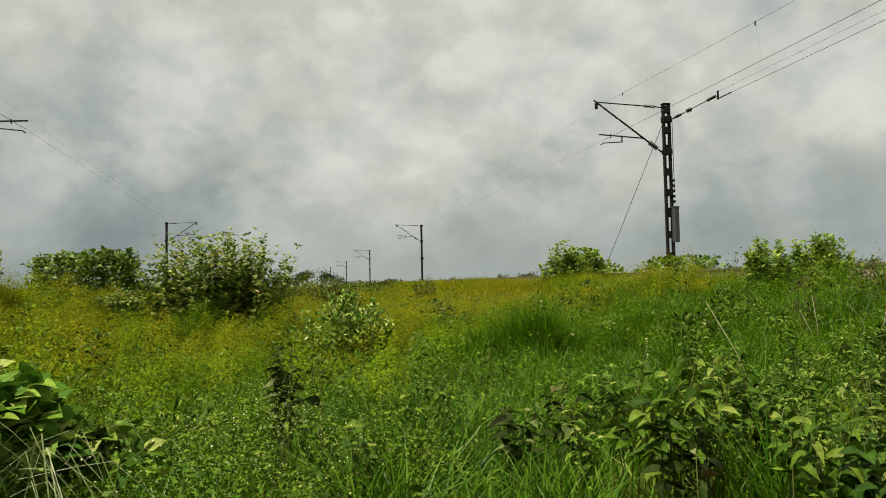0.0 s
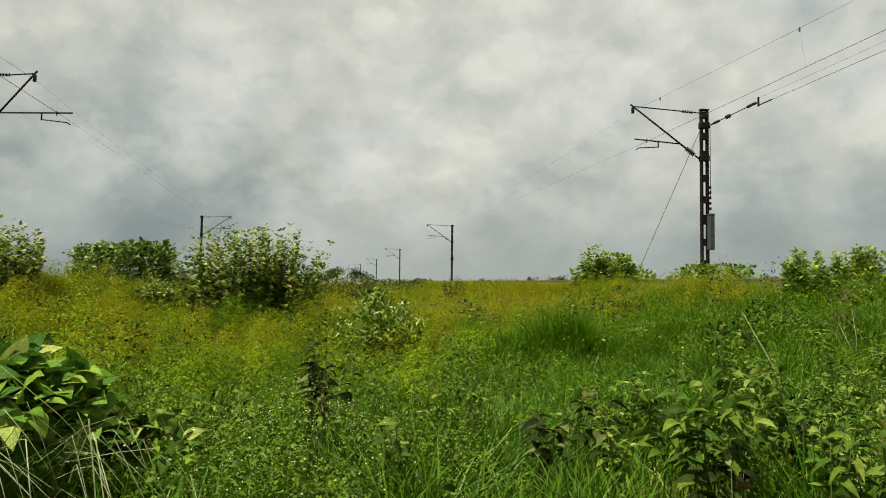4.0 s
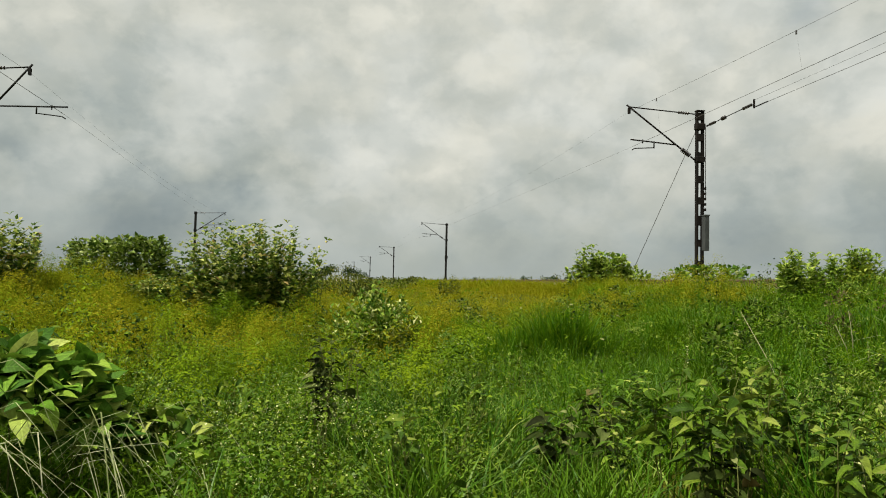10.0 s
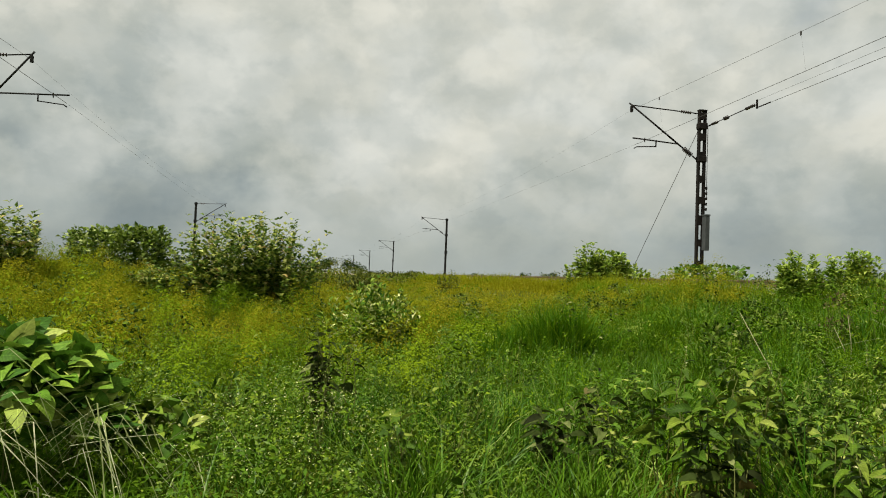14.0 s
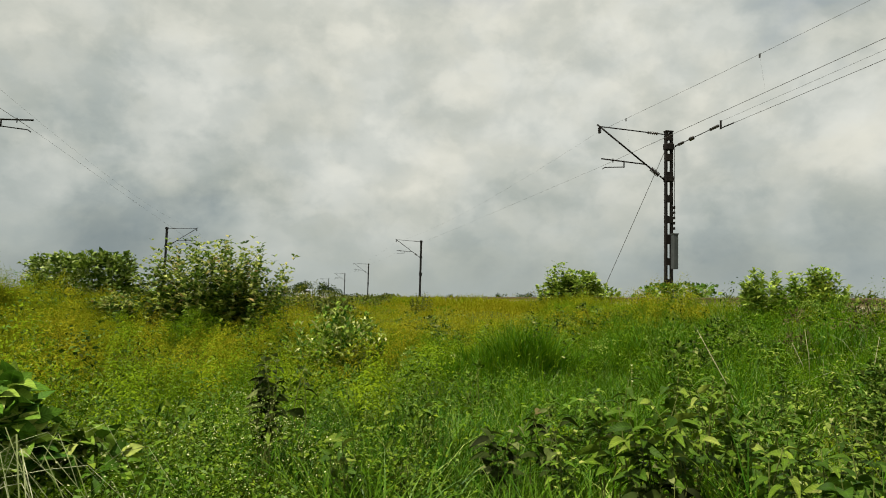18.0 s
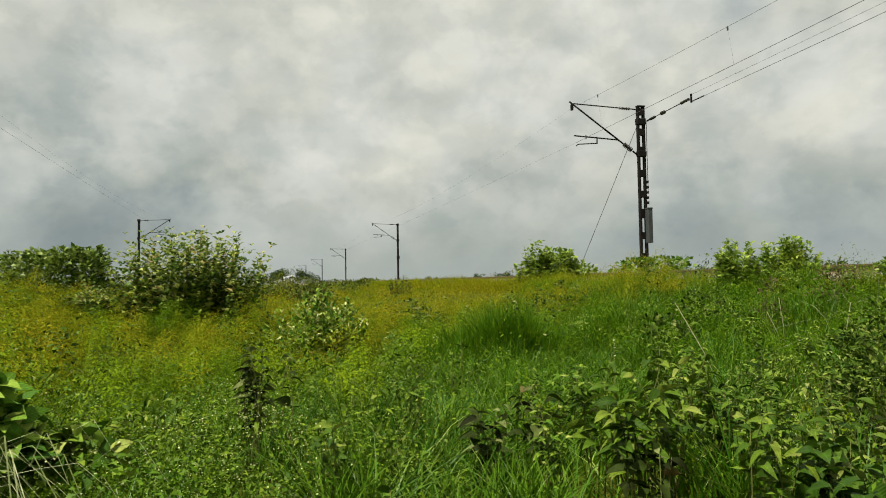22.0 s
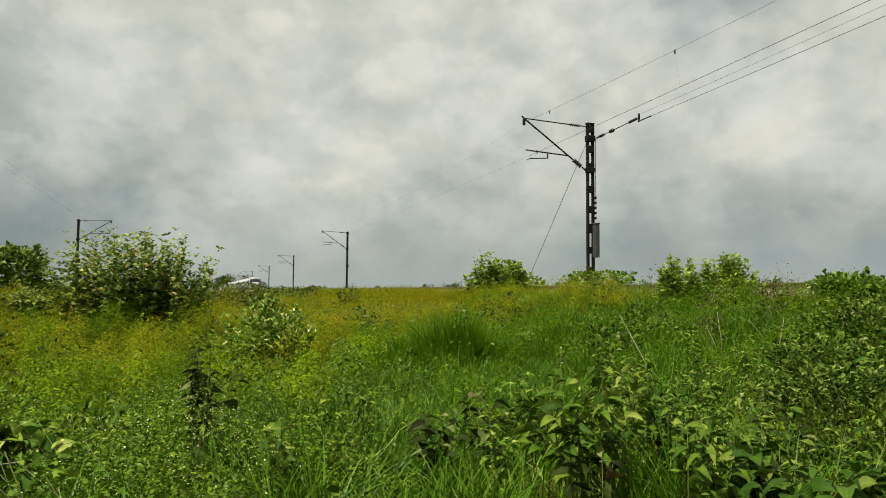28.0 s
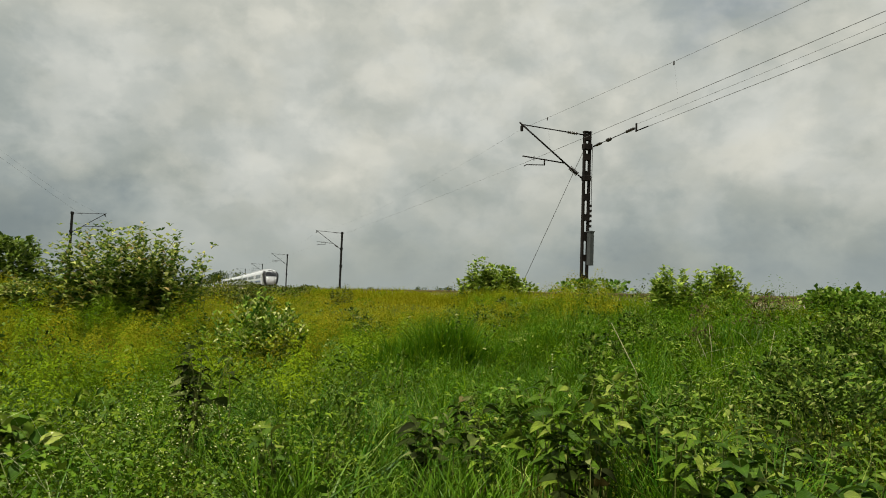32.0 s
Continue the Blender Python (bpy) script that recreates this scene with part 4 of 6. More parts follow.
def stem_parts(base, tips, r, mat, parent, rng, sides=5, wig=0.08):
    base = Vector(base)
    for tip in tips:
        tip = Vector(tip)
        L = (tip - base).length
        b0 = base + Vector((rng.normal(0, 0.03), rng.normal(0, 0.03), 0))
        mid = b0.lerp(tip, 0.5) + Vector((rng.normal(0, wig * L), rng.normal(0, wig * L), 0.10 * L))
        tube("stem", [b0, b0.lerp(mid, 0.6), mid, mid.lerp(tip, 0.55) + Vector((0, 0, 0.03 * L)), tip], [r, r * 0.8, r * 0.6, r * 0.45, r * 0.2], mat, parent, sides=sides)


def bush(name, label, x, y, half, top, n_clump, per_clump, size, shapes, mat, seed, spread=0.3, single=160, lump=0.35, low=0.0, depth=0.8, sprigs=4, clump_r=0.2, stems=14, flat=0.6, ragged=0.14, shoot=1.06):
    """A shrub: stems from the ground, and clumps of leaves in an uneven crown. top: its height above the datum."""
    rng = np.random.default_rng(seed)
    zb = float(land(x, y))
    height = top - zb
    b = empty(name, x, y, zb, label=label, category="bush")
    th = rng.uniform(0, 2 * np.pi, n_clump)
    h = low + (1 - low) * rng.uniform(0, 1, n_clump) ** 0.8
    rad = np.sqrt(np.clip(1 - np.clip((h - 0.42) / flat, -0.55, 1) ** 2, 0.06, 1))
    rad *= 1 + lump * (value_noise(th * 1.5 + 10, h * 4 + 5, 1.0, seed) - 0.5) * 2
    fill = rng.uniform(0.2, 1, n_clump) ** 0.45
    cx, cy = half * rad * fill * np.cos(th), half * depth * rad * fill * np.sin(th)
    cz = height * h * (1 + ragged * (value_noise(cx / half * 3 + 9, cy * 0 + 3, 1.0, seed + 1) - 0.7))
    # a few long shoots stand out of the outline
    shoots = rng.choice(n_clump, sprigs, replace=False)
    for i in shoots:
        cx[i], cy[i] = half * rng.uniform(-1.05, 1.05), half * 0.3 * rng.normal()
        cz[i] = height * (shoot - 0.35 * (cx[i] / half) ** 2 + rng.uniform(-0.05 - 1.2 * (shoot - 1.06), 0.05))
    C = np.stack([cx, cy, cz], 1)
    order = np.concatenate([shoots, rng.permutation(n_clump)[:stems]])
    stem_parts((0, 0, -0.05), C[order], 0.0075 * height, M_STEM, b, rng)
    n = n_clump * per_clump
    ci = np.repeat(np.arange(n_clump), per_clump)
    off = rng.normal(0, 1, (n, 3))
    off /= np.linalg.norm(off, axis=1, keepdims=True)
    off[:, 2] = np.abs(off[:, 2]) * 0.9 - 0.25
    rr = clump_r * rng.uniform(0.2, 1, n)[:, None]
    rr[np.isin(ci, shoots)] *= 0.5
    pos = C[ci] + off * rr
    out = C[ci] * np.array([1, 1, 0]) / max(half, 0.1)
    d = off + out * 0.5 + UP * 0.35 + rng.normal(0, spread, (n, 3))
    nrm = UP + off * 0.6 + rng.normal(0, 0.35, (n, 3))
    sz = size * rng.uniform(0.6, 1.2, n)
    pos[:, 2] = np.maximum(pos[:, 2], 0.05)
    lead = rng.permutation(n)[:single]
    rest = np.setdiff1d(np.arange(n), lead)
    leaf_objects("leaf", pos[lead], d[lead], nrm[lead], sz[lead], shapes, mat, b, rng)
    if len(rest):
        plain = leaf_shape(1.0, 2 * float(shapes[0][0][:, 0].max()), 2, 0.28, 0.2)
        c = link("crown", leaves_mesh("crown", pos[rest], d[rest], nrm[rest], sz[rest], plain), mat, b)
        c["kind"] = "stuff"
    return b


def shoot_bush(name, label, x, y, half, top, n_shoot, nodes, size, shapes, mat, seed, single=120, stems=12, bare=0.2, depth=0.8, dome=0.45, upright=0.6, wild=0.1, droop=0.0, per=2):
    """A shrub of many upright shoots, each with leaves in pairs along its upper part."""
    rng = np.random.default_rng(seed)
    zb = float(land(x, y))
    height = top - zb
    b = empty(name, x, y, zb, label=label, category="bush")
    t = rng.uniform(0, 2 * np.pi, n_shoot)
    r = np.sqrt(rng.uniform(0, 1, n_shoot))
    lobe = 1 + 0.28 * (value_noise(np.cos(t) * 1.7 + 9, np.sin(t) * 1.7 + 9, 1.0, seed) - 0.5) * 2
    h = height * (1 - dome * r ** 2.2) * rng.uniform(0.80, 1.06, n_shoot) * (1 + 0.34 * (value_noise(np.cos(t) * r * 3 + 9, np.sin(t) * r * 3 + 4, 1.0, seed + 1) - 0.4))
    long = rng.random(n_shoot) < wild
    h[long] *= rng.uniform(1.05, 1.22, long.sum())
    h = np.minimum(h, height * rng.uniform(0.92, 1.06, n_shoot))
    tip = np.stack([half * lobe * r * np.cos(t), half * depth * lobe * r * np.sin(t), h], 1)
    f = bare + (1 - bare) * (np.arange(nodes) + 0.7) / nodes
    f = f[None] + rng.normal(0, 0.02, (n_shoot, nodes))
    bow = np.sin(np.pi * np.clip(f, 0, 1))
    # stems lean out first and then rise
    flat = tip[:, None, :2] * (0.55 + 0.45 * np.clip(f, 0, 1.02) ** 0.75)[..., None]
    P = np.concatenate([flat, (tip[:, None, 2] * np.clip(f, 0, 1.02) ** 1.15)[..., None]], 2)
    P[..., :2] += 0.03 * half * bow[..., None] * rng.normal(0, 1, (n_shoot, 1, 2))
    P = np.repeat(P.reshape(-1, 3), per, 0)
    m = len(P)
    a0 = np.repeat(rng.uniform(0, 2 * np.pi, n_shoot), nodes * per) + np.tile(np.repeat(np.arange(nodes) * np.pi / 2, per), n_shoot) + np.tile(np.arange(per) * 2 * np.pi / per, n_shoot * nodes) + rng.normal(0, 0.35, m)
    ff = np.repeat(f.reshape(-1), per)
    d = np.stack([np.cos(a0), np.sin(a0), upright * (0.4 + 0.9 * ff) - droop + rng.normal(0, 0.3, m)], 1)
    nrm = UP - 0.3 * d + rng.normal(0, 0.3, (m, 3))
    sz = size * rng.uniform(0.65, 1.2, m) * (1.15 - 0.45 * np.clip(ff, 0, 1) ** 3)
    P[:, 2] = np.maximum(P[:, 2], 0.05)
    order = rng.permutation(n_shoot)[:stems]
    stem_parts((0, 0, -0.05), tip[order], 0.0065 * height, M_STEM, b, rng)
    lead = rng.permutation(m)[:single]
    rest = np.setdiff1d(np.arange(m), lead)
    leaf_objects("leaf", P[lead], d[lead], nrm[lead], sz[lead], shapes, mat, b, rng)
    if len(rest):
        plain = leaf_shape(1.0, 2 * float(shapes[0][0][:, 0].max()), 2, 0.28, 0.2)
        c = link("crown", leaves_mesh("crown", P[rest], d[rest], nrm[rest], sz[rest], plain), mat, b)
        c["kind"] = "stuff"
    return b


OVAL = [leaf_shape(1.0, w, 3, f, dr) for w, f, dr in ((0.55, 0.3, 0.2), (0.6, 0.2, 0.3), (0.5, 0.35, 0.1))]
WIDE = [leaf_shape(1.0, w, 4, f, dr, 0.03, seed=k) for k, (w, f, dr) in enumerate(((0.8, 0.2, 0.3), (0.75, 0.3, 0.4), (0.85, 0.15, 0.2)))]
LANCE_WIDE = [leaf_shape(1.0, w, 3, f, dr) for w, f, dr in ((0.42, 0.3, 0.0), (0.38, 0.4, 0.1))]
PLAIN = [leaf_shape(1.0, 0.55, 2, 0.25, 0.2)]
PLAIN_LANCE = [leaf_shape(1.0, 0.3, 2, 0.25, 0.2)]
OVATE = [leaf_shape(1.0, w, 7, f, dr, 0.02, seed=k) for k, (w, f, dr) in enumerate(((0.42, 0.4, 0.3), (0.38, 0.45, 0.5), (0.46, 0.35, 0.2), (0.40, 0.5, 0.6)))]
BIG = [leaf_shape(1.0, w, 8, f, dr, 0.03, seed=k) for k, (w, f, dr) in enumerate(((0.70, 0.3, 0.4), (0.64, 0.35, 0.55), (0.76, 0.25, 0.25), (0.68, 0.3, 0.7)))]

shoot_bush("large_shrub", "large shrub with thick oval leaves, shade and highlights in their colour", -1.33, 13.7, 1.28, 2.60, 240, 16, 0.14, OVAL, M_BUSHLEAF, 11, single=220, stems=8, bare=0.12, dome=0.32, wild=0.12)
shoot_bush("shrub", "thin leggy sprig beside the large shrub", -0.12, 13.6, 0.40, 2.22, 5, 7, 0.10, OVAL, M_BUSHLEAF, 61, single=70, stems=5, bare=0.45, dome=0.3, wild=0.4)
bush("shrub", "dense dark-green shrub with round leaves", -5.0, 18.8, 1.35, 2.48, 380, 12, 0.13, WIDE, M_HEDGE, 12, single=100, sprigs=2, clump_r=0.24, lump=0.15, flat=0.85)
shoot_bush("shrub", "open leggy shrub with grey-green leaves", -4.9, 11.6, 0.78, 2.50, 75, 13, 0.125, OVAL, M_BUSHLEAF, 13, single=120, stems=14, bare=0.25, dome=0.4, wild=0.25)
shoot_bush("shrub", "low spreading shrub beside the taller ones", -3.0, 13.5, 0.4, 1.62, 34, 10, 0.115, OVAL, M_BUSHLEAF, 14, single=100, stems=8, dome=0.3, wild=0.15)
shoot_bush("shrub", "bright green shrub with one tall leading shoot", 8.4, 21.2, 0.65, 2.92, 52, 14, 0.19, OVAL, M_FERN, 15, single=120, stems=8, bare=0.1, dome=0.62, wild=0.1)
bush("shrub", "bright green shrub beside the mast stay", 9.1, 21.3, 0.62, 2.5, 120, 9, 0.19, OVAL, M_FERN, 63, single=100, sprigs=8, lump=0.6, flat=0.75, stems=6, ragged=0.3)
bush("shrub", "low end of a bright green shrub on the bank", 9.9, 21.4, 0.6, 2.1, 60, 8, 0.18, OVAL, M_FERN, 23, single=80, sprigs=4, lump=0.45)
bush("creeper_clump", "low green creeper heaped at the mast foot", 13.5, 22.6, 1.35, 2.28, 150, 9, 0.18, WIDE, M_VINELEAF, 16, single=110, sprigs=2, flat=0.8)
shoot_bush("shrub", "feathery bright green shrub on the track bank", 7.72, 10.3, 0.46, 2.22, 62, 15, 0.15, LANCE_WIDE, M_FERN, 17, single=120, stems=8, bare=0.1, dome=0.45, wild=0.2)
shoot_bush("shrub", "feathery bright green shrub with arching shoots on the bank", 8.65, 10.2, 0.62, 2.24, 80, 15, 0.15, LANCE_WIDE, M_FERN, 18, single=120, stems=8, bare=0.1, dome=0.4, wild=0.25)
bush("creeper_clump", "heap of broad-leaved creeper on the bank", 8.6, 7.7, 0.45, 1.80, 150, 12, 0.085, WIDE, M_VINELEAF, 19, single=110, sprigs=2, flat=0.8)
bush("creeper_clump", "heap of broad-leaved creeper on the bank", 9.35, 7.5, 0.6, 1.76, 190, 12, 0.08, WIDE, M_VINELEAF, 20, single=110, sprigs=3, flat=0.8)
bush("creeper_clump", "tangle of creeper over dead stalks", 7.5, 6.2, 0.6, 1.50, 200, 11, 0.062, WIDE, M_THICKET, 24, single=110, sprigs=14, lump=0.55)
bush("creeper_clump", "tangle of creeper over dead stalks", 6.3, 5.4, 0.6, 1.36, 190, 11, 0.06, OVAL, M_THICKET, 25, single=110, sprigs=14, lump=0.6)
bush("creeper_clump", "tangle of creeper over dead stalks", 4.75, 4.5, 0.5, 1.16, 160, 11, 0.052, OVAL, M_THICKET, 26, single=100, sprigs=12, lump=0.6)
bush("creeper_clump", "tangle of creeper over dead stalks", 5.9, 4.3, 0.6, 1.28, 190, 11, 0.06, WIDE, M_THICKET, 27, single=110, sprigs=12, lump=0.6)
bush("creeper_clump", "tangle of creeper over dead stalks", 3.9, 3.6, 0.45, 1.06, 150, 11, 0.05, OVAL, M_THICKET, 28, single=100, sprigs=12, lump=0.6)
shoot_bush("silver_shrub", "low shrub with upright silvery green leaves", 0.75, 9.9, 0.76, 1.50, 120, 9, 0.125, LANCE_WIDE, M_SILVER, 21, single=120, stems=12, bare=0.25, dome=0.5, upright=0.9, wild=0.08)
shoot_bush("shrub", "small airy shrub standing out of the field", 5.55, 30.0, 0.55, 1.95, 26, 10, 0.12, OVAL, M_FIELDSHRUB, 22, single=60, stems=8, bare=0.3, dome=0.5, wild=0.2)
for k, (bx, by, bw, bh) in enumerate(((1.0, 36, 1.6, 1.5), (3.6, 44, 2.2, 1.55), (-0.5, 50, 2.2, 1.8), (6.3, 52, 1.6, 1.65), (1.8, 30, 0.9, 1.3), (2.5, 60, 2.5, 2.0), (2.9, 100, 2.6, 3.7), (6.0, 102, 1.7, 2.1), (-0.5, 98, 2.4, 2.9), (7.2, 78, 1.8, 1.9), (8.5, 62, 1.6, 1.8))):
    bush("low_shrub", "low dark weedy shrub in the field", bx, by, bw, bh, 90, 8, 0.20, PLAIN, M_FIELDSHRUB, 30 + k, single=0, sprigs=2, clump_r=0.28, stems=2)
for k, (bx, by, bw, bh) in enumerate(((5.6, 12.5, 0.5, 1.55), (6.2, 9.0, 0.45, 1.40), (4.3, 11.0, 0.35, 1.3), (6.9, 13.8, 0.5, 1.42), (2.6, 13.0, 0.5, 1.2), (3.0, 16.5, 0.6, 1.25), (4.1, 6.6, 0.35, 1.2), (5.3, 7.6, 0.4, 1.35))):
    bush("weed_clump", "leafy dark green weed in the grass", bx, by, bw, bh, 34, 8, 0.07, OVAL, M_THICKET, 50 + k, single=60, sprigs=2, clump_r=0.1, stems=6)


for k, (bx, by, bw, bh) in enumerate(((0.55, 4.6, 0.24, 1.04), (-0.5, 3.85, 0.22, 0.98), (0.72, 3.8, 0.2, 0.98), (-1.3, 4.9, 0.26, 1.05), (0.2, 5.6, 0.25, 1.02), (1.5, 5.2, 0.22, 1.05))):
    bush("weed_clump", "leafy green weed with narrow leaves in the herbs", bx, by, bw, bh, 34, 8, 0.05, LANCE_WIDE, M_BROAD, 700 + k, single=40, sprigs=3, clump_r=0.09, stems=6)


def scatter_weeds():
    """Low leafy weeds that roughen the field."""
    rng = np.random.default_rng(900)
    kinds = []
    for k, (mat, size, shapes, half, h) in enumerate(((M_HERB, 0.032, PLAIN, 0.28, 0.55), (M_VINELEAF, 0.035, PLAIN, 0.22, 0.50), (M_HERB, 0.045, PLAIN_LANCE, 0.30, 0.60), (M_FERN, 0.04, PLAIN_LANCE, 0.26, 0.58), (M_SILVER, 0.035, PLAIN, 0.2, 0.45))):
        ob = bush("field_weed", "low leafy weed among the field grass", 400 + k, -50, half, float(land(400 + k, -50)) + h, 30, 12, size, shapes, mat, 910 + k, single=0, sprigs=1, clump_r=0.09, stems=1)
        tagged(ob, category="plant", group="low weeds in the field")
        kinds.append(ob)
    spots = []
    while len(spots) < 48:
        r, t = math.sqrt(rng.uniform(3.2 ** 2, 17 ** 2)), math.radians(rng.uniform(-26, 58))
        if rng.random() < 0.35:
            r = rng.uniform(3.5, 8)
        x, y = r * math.sin(t), r * math.cos(t)
        if 0.9 < x < 4 and 3.2 < y < 8 and rng.random() < 0.85 or x < 0.9 and rng.random() < 0.4 or x < 0.8 and y > 7 and rng.random() < 0.6:
            continue
        if x < 7.6 and all(math.hypot(x - a_, y - b_) > 0.35 for a_, b_ in spots):
            spots.append((x, y))
    for i, (x, y) in enumerate(spots):
        m = pose(x, y, float(land(x, y)) - 0.02, rng.uniform(-8, 8), rng.uniform(-8, 8), rng.uniform(0, 360))
        if i < len(kinds):
            kinds[i].matrix_basis = m
        else:
            copy_thing(kinds[rng.integers(len(kinds))], m)


scatter_weeds()


def broad_plant(label, x, y, height, half, n_stem, per_stem, size, mat, seed, shapes=OVATE, lean=0.35, name="broadleaf_weed", z=None, stem_mat=None):
    """A weed with upright stems and pairs of large drooping leaves."""
    rng = np.random.default_rng(seed)
    zb = float(land(x, y)) if z is None else z
    b = empty(name, x, y, zb, label=label, category="plant", group="broadleaf weeds in the foreground")
    pos, d, nrm, sz, tips = [], [], [], [], []
    for s in range(n_stem):
        t = rng.uniform(0, 2 * np.pi)
        r = half * math.sqrt(rng.uniform(0, 1))
        tip = np.array([r * math.cos(t), r * math.sin(t), height * rng.uniform(0.72, 1.05)])
        tips.append(tip)
        a0 = rng.uniform(0, 2 * np.pi)
        for k in range(per_stem):
            f = 0.38 + 0.62 * (k + 0.5) / per_stem
            p = tip * np.array([f, f, f]) + np.array([0, 0, 0.05 * math.sin(math.pi * f)])
            a_ = a0 + 2.4 * k + rng.normal(0, 0.3)
            out = np.array([math.cos(a_), math.sin(a_), 0.25 * f + rng.normal(0, 0.25)])
            pos.append(p)
            d.append(out + np.array([math.cos(t), math.sin(t), 0]) * lean)
            nrm.append(UP + rng.normal(0, 0.45, 3))
            sz.append(size * rng.uniform(0.55, 1.2) * (1.2 - 0.5 * f))
    stem_parts((0, 0, -0.03), tips, 0.005, stem_mat or M_STEM, b, rng, 5, 0.05)
    leaf_objects("leaf", np.array(pos), np.array(d), np.array(nrm), np.array(sz), shapes, mat, b, rng)
    return b


def star_weed(x, y, height, half, n_stem, nodes, size, mat, seed):
    """A weed whose upright stems carry whorls of drooping pointed leaves."""
    rng = np.random.default_rng(seed)
    zb = float(land(x, y))
    b = empty("whorled_weed", x, y, zb, label="upright weed with whorls of pointed yellow-green leaves", category="plant", group="whorled weeds in the foreground")
    tips, pos, d, nrm, sz = [], [], [], [], []
    for s in range(n_stem):
        t, r = rng.uniform(0, 2 * np.pi), half * math.sqrt(rng.uniform(0, 1))
        tip = np.array([r * math.cos(t), r * math.sin(t), height * rng.uniform(0.7, 1.05)])
        tips.append(tip)
        for k in range(nodes):
            f = 0.35 + 0.65 * (k + 1) / nodes
            a0 = rng.uniform(0, 2 * np.pi)
            m = 5 if k == nodes - 1 else 4
            for q in range(m):
                a_ = a0 + 2 * np.pi * q / m + rng.normal(0, 0.25)
                pos.append(tip * f + np.array([0, 0, 0.04 * math.sin(math.pi * f)]))
                d.append(np.array([math.cos(a_), math.sin(a_), 0.35 * f + rng.normal(0, 0.2)]))
                nrm.append(UP + rng.normal(0, 0.25, 3))
                sz.append(size * rng.uniform(0.6, 1.15) * (1.2 - 0.45 * f))
    stem_parts((0, 0, -0.03), tips, 0.004, M_STEM, b, rng, 4, 0.05)
    c = link("foliage", leaves_mesh("foliage", np.array(pos), np.array(d), np.array(nrm), np.array(sz), leaf_shape(1.0, 0.38, 4, 0.4, 0.4, 0.02)), mat, b)
    c["kind"] = "stuff"
    return b


def scatter_star_weeds():
    rng = np.random.default_rng(321)
    kinds = [star_weed(420 + k, -50, h, 0.14, 5, 5, size, mat, 330 + k) for k, (h, size, mat) in enumerate(((0.58, 0.085, M_BROAD), (0.50, 0.07, M_STAR), (0.64, 0.09, M_STAR), (0.55, 0.075, M_BROAD)))]
    spots = []
    while len(spots) < 28:
        x, y = rng.uniform(1.2, 5.4), rng.uniform(2.1, 6.4)
        if y < 1.3 + 0.42 * x or y > 3.6 + 0.75 * x or y > 6 - 0.2 * x and rng.random() < 0.6:
            continue
        if all(math.hypot(x - a_, y - b_) > 0.28 for a_, b_ in spots):
            spots.append((x, y))
    for i, (x, y) in enumerate(spots):
        m = pose(x, y, float(land(x, y)) - 0.02, rng.uniform(-8, 8), rng.uniform(-8, 8), rng.uniform(0, 360))
        if i < len(kinds):
            kinds[i].matrix_basis = m
        else:
            copy_thing(kinds[rng.integers(len(kinds))], m)


scatter_star_weeds()

LUSH = "leafy green weed with ovate pointed leaves"
for k, (px, py, h, half, ns, ps, size) in enumerate((
        (1.45, 2.55, 0.72, 0.16, 7, 8, 0.135), (1.72, 2.72, 0.76, 0.18, 7, 8, 0.125), (1.98, 2.85, 0.70, 0.18, 6, 8, 0.12),
        (1.50, 2.95, 0.78, 0.12, 4, 8, 0.11), (2.10, 3.3, 0.66, 0.22, 6, 7, 0.11), (2.40, 3.0, 0.62, 0.2, 6, 7, 0.11),
        (1.70, 2.10, 0.55, 0.15, 5, 6, 0.13), (2.15, 2.3, 0.55, 0.18, 6, 7, 0.12), (2.55, 2.6, 0.58, 0.2, 6, 7, 0.115),
        (2.95, 3.1, 0.62, 0.22, 7, 7, 0.11), (2.8, 3.8, 0.56, 0.25, 6, 6, 0.09), (3.35, 3.6, 0.6, 0.25, 7, 6, 0.09),
        (3.3, 2.7, 0.55, 0.22, 7, 6, 0.11), (0.32, 2.95, 0.50, 0.10, 4, 5, 0.11), (0.62, 3.15, 0.45, 0.2, 5, 5, 0.08),
        (0.75, 4.1, 0.50, 0.25, 5, 6, 0.08), (0.9, 5.2, 0.45, 0.25, 5, 6, 0.07), (0.45, 2.25, 0.36, 0.12, 4, 5, 0.10), (2.6, 1.95, 0.5, 0.2, 6, 6, 0.12))):
    broad_plant(LUSH, px, py, h, half, ns, ps + 3, size * 0.92, M_VEINED if px < 2.45 else M_THICKET, 100 + k)
DARK = "wilting weed with dark brown-green drooping leaves"
broad_plant(DARK, 1.05, 3.30, 0.48, 0.16, 6, 7, 0.12, M_DARKLEAF, 140)
broad_plant(DARK, 1.36, 3.42, 0.58, 0.12, 5, 7, 0.13, M_DARKLEAF, 141)
broad_plant(DARK, 1.42, 2.38, 0.40, 0.14, 6, 7, 0.11, M_DARKLEAF, 142)
# the shade inside this stand is put into the dark leaf colour
broad_plant("upright weed with dark shaded leaves", -0.03, 3.72, 0.68, 0.06, 10, 12, 0.095, M_DARKLEAF, 143)
broad_plant("upright weed with small green leaves", -0.02, 3.66, 0.66, 0.08, 4, 9, 0.065, M_BROAD, 159)
broad_plant("small weed with one curled brown leaf", 0.15, 4.05, 0.70, 0.03, 2, 3, 0.12, M_DARKLEAF, 144)
bush("large_leaved_weed", "dense heap of large broad pale-green leaves", -1.20, 2.9, 0.36, 1.27, 85, 4, 0.12, BIG, M_BIGLEAF, 145, single=340, sprigs=1, clump_r=0.09, low=0.76, stems=8, flat=0.65, depth=0.7)
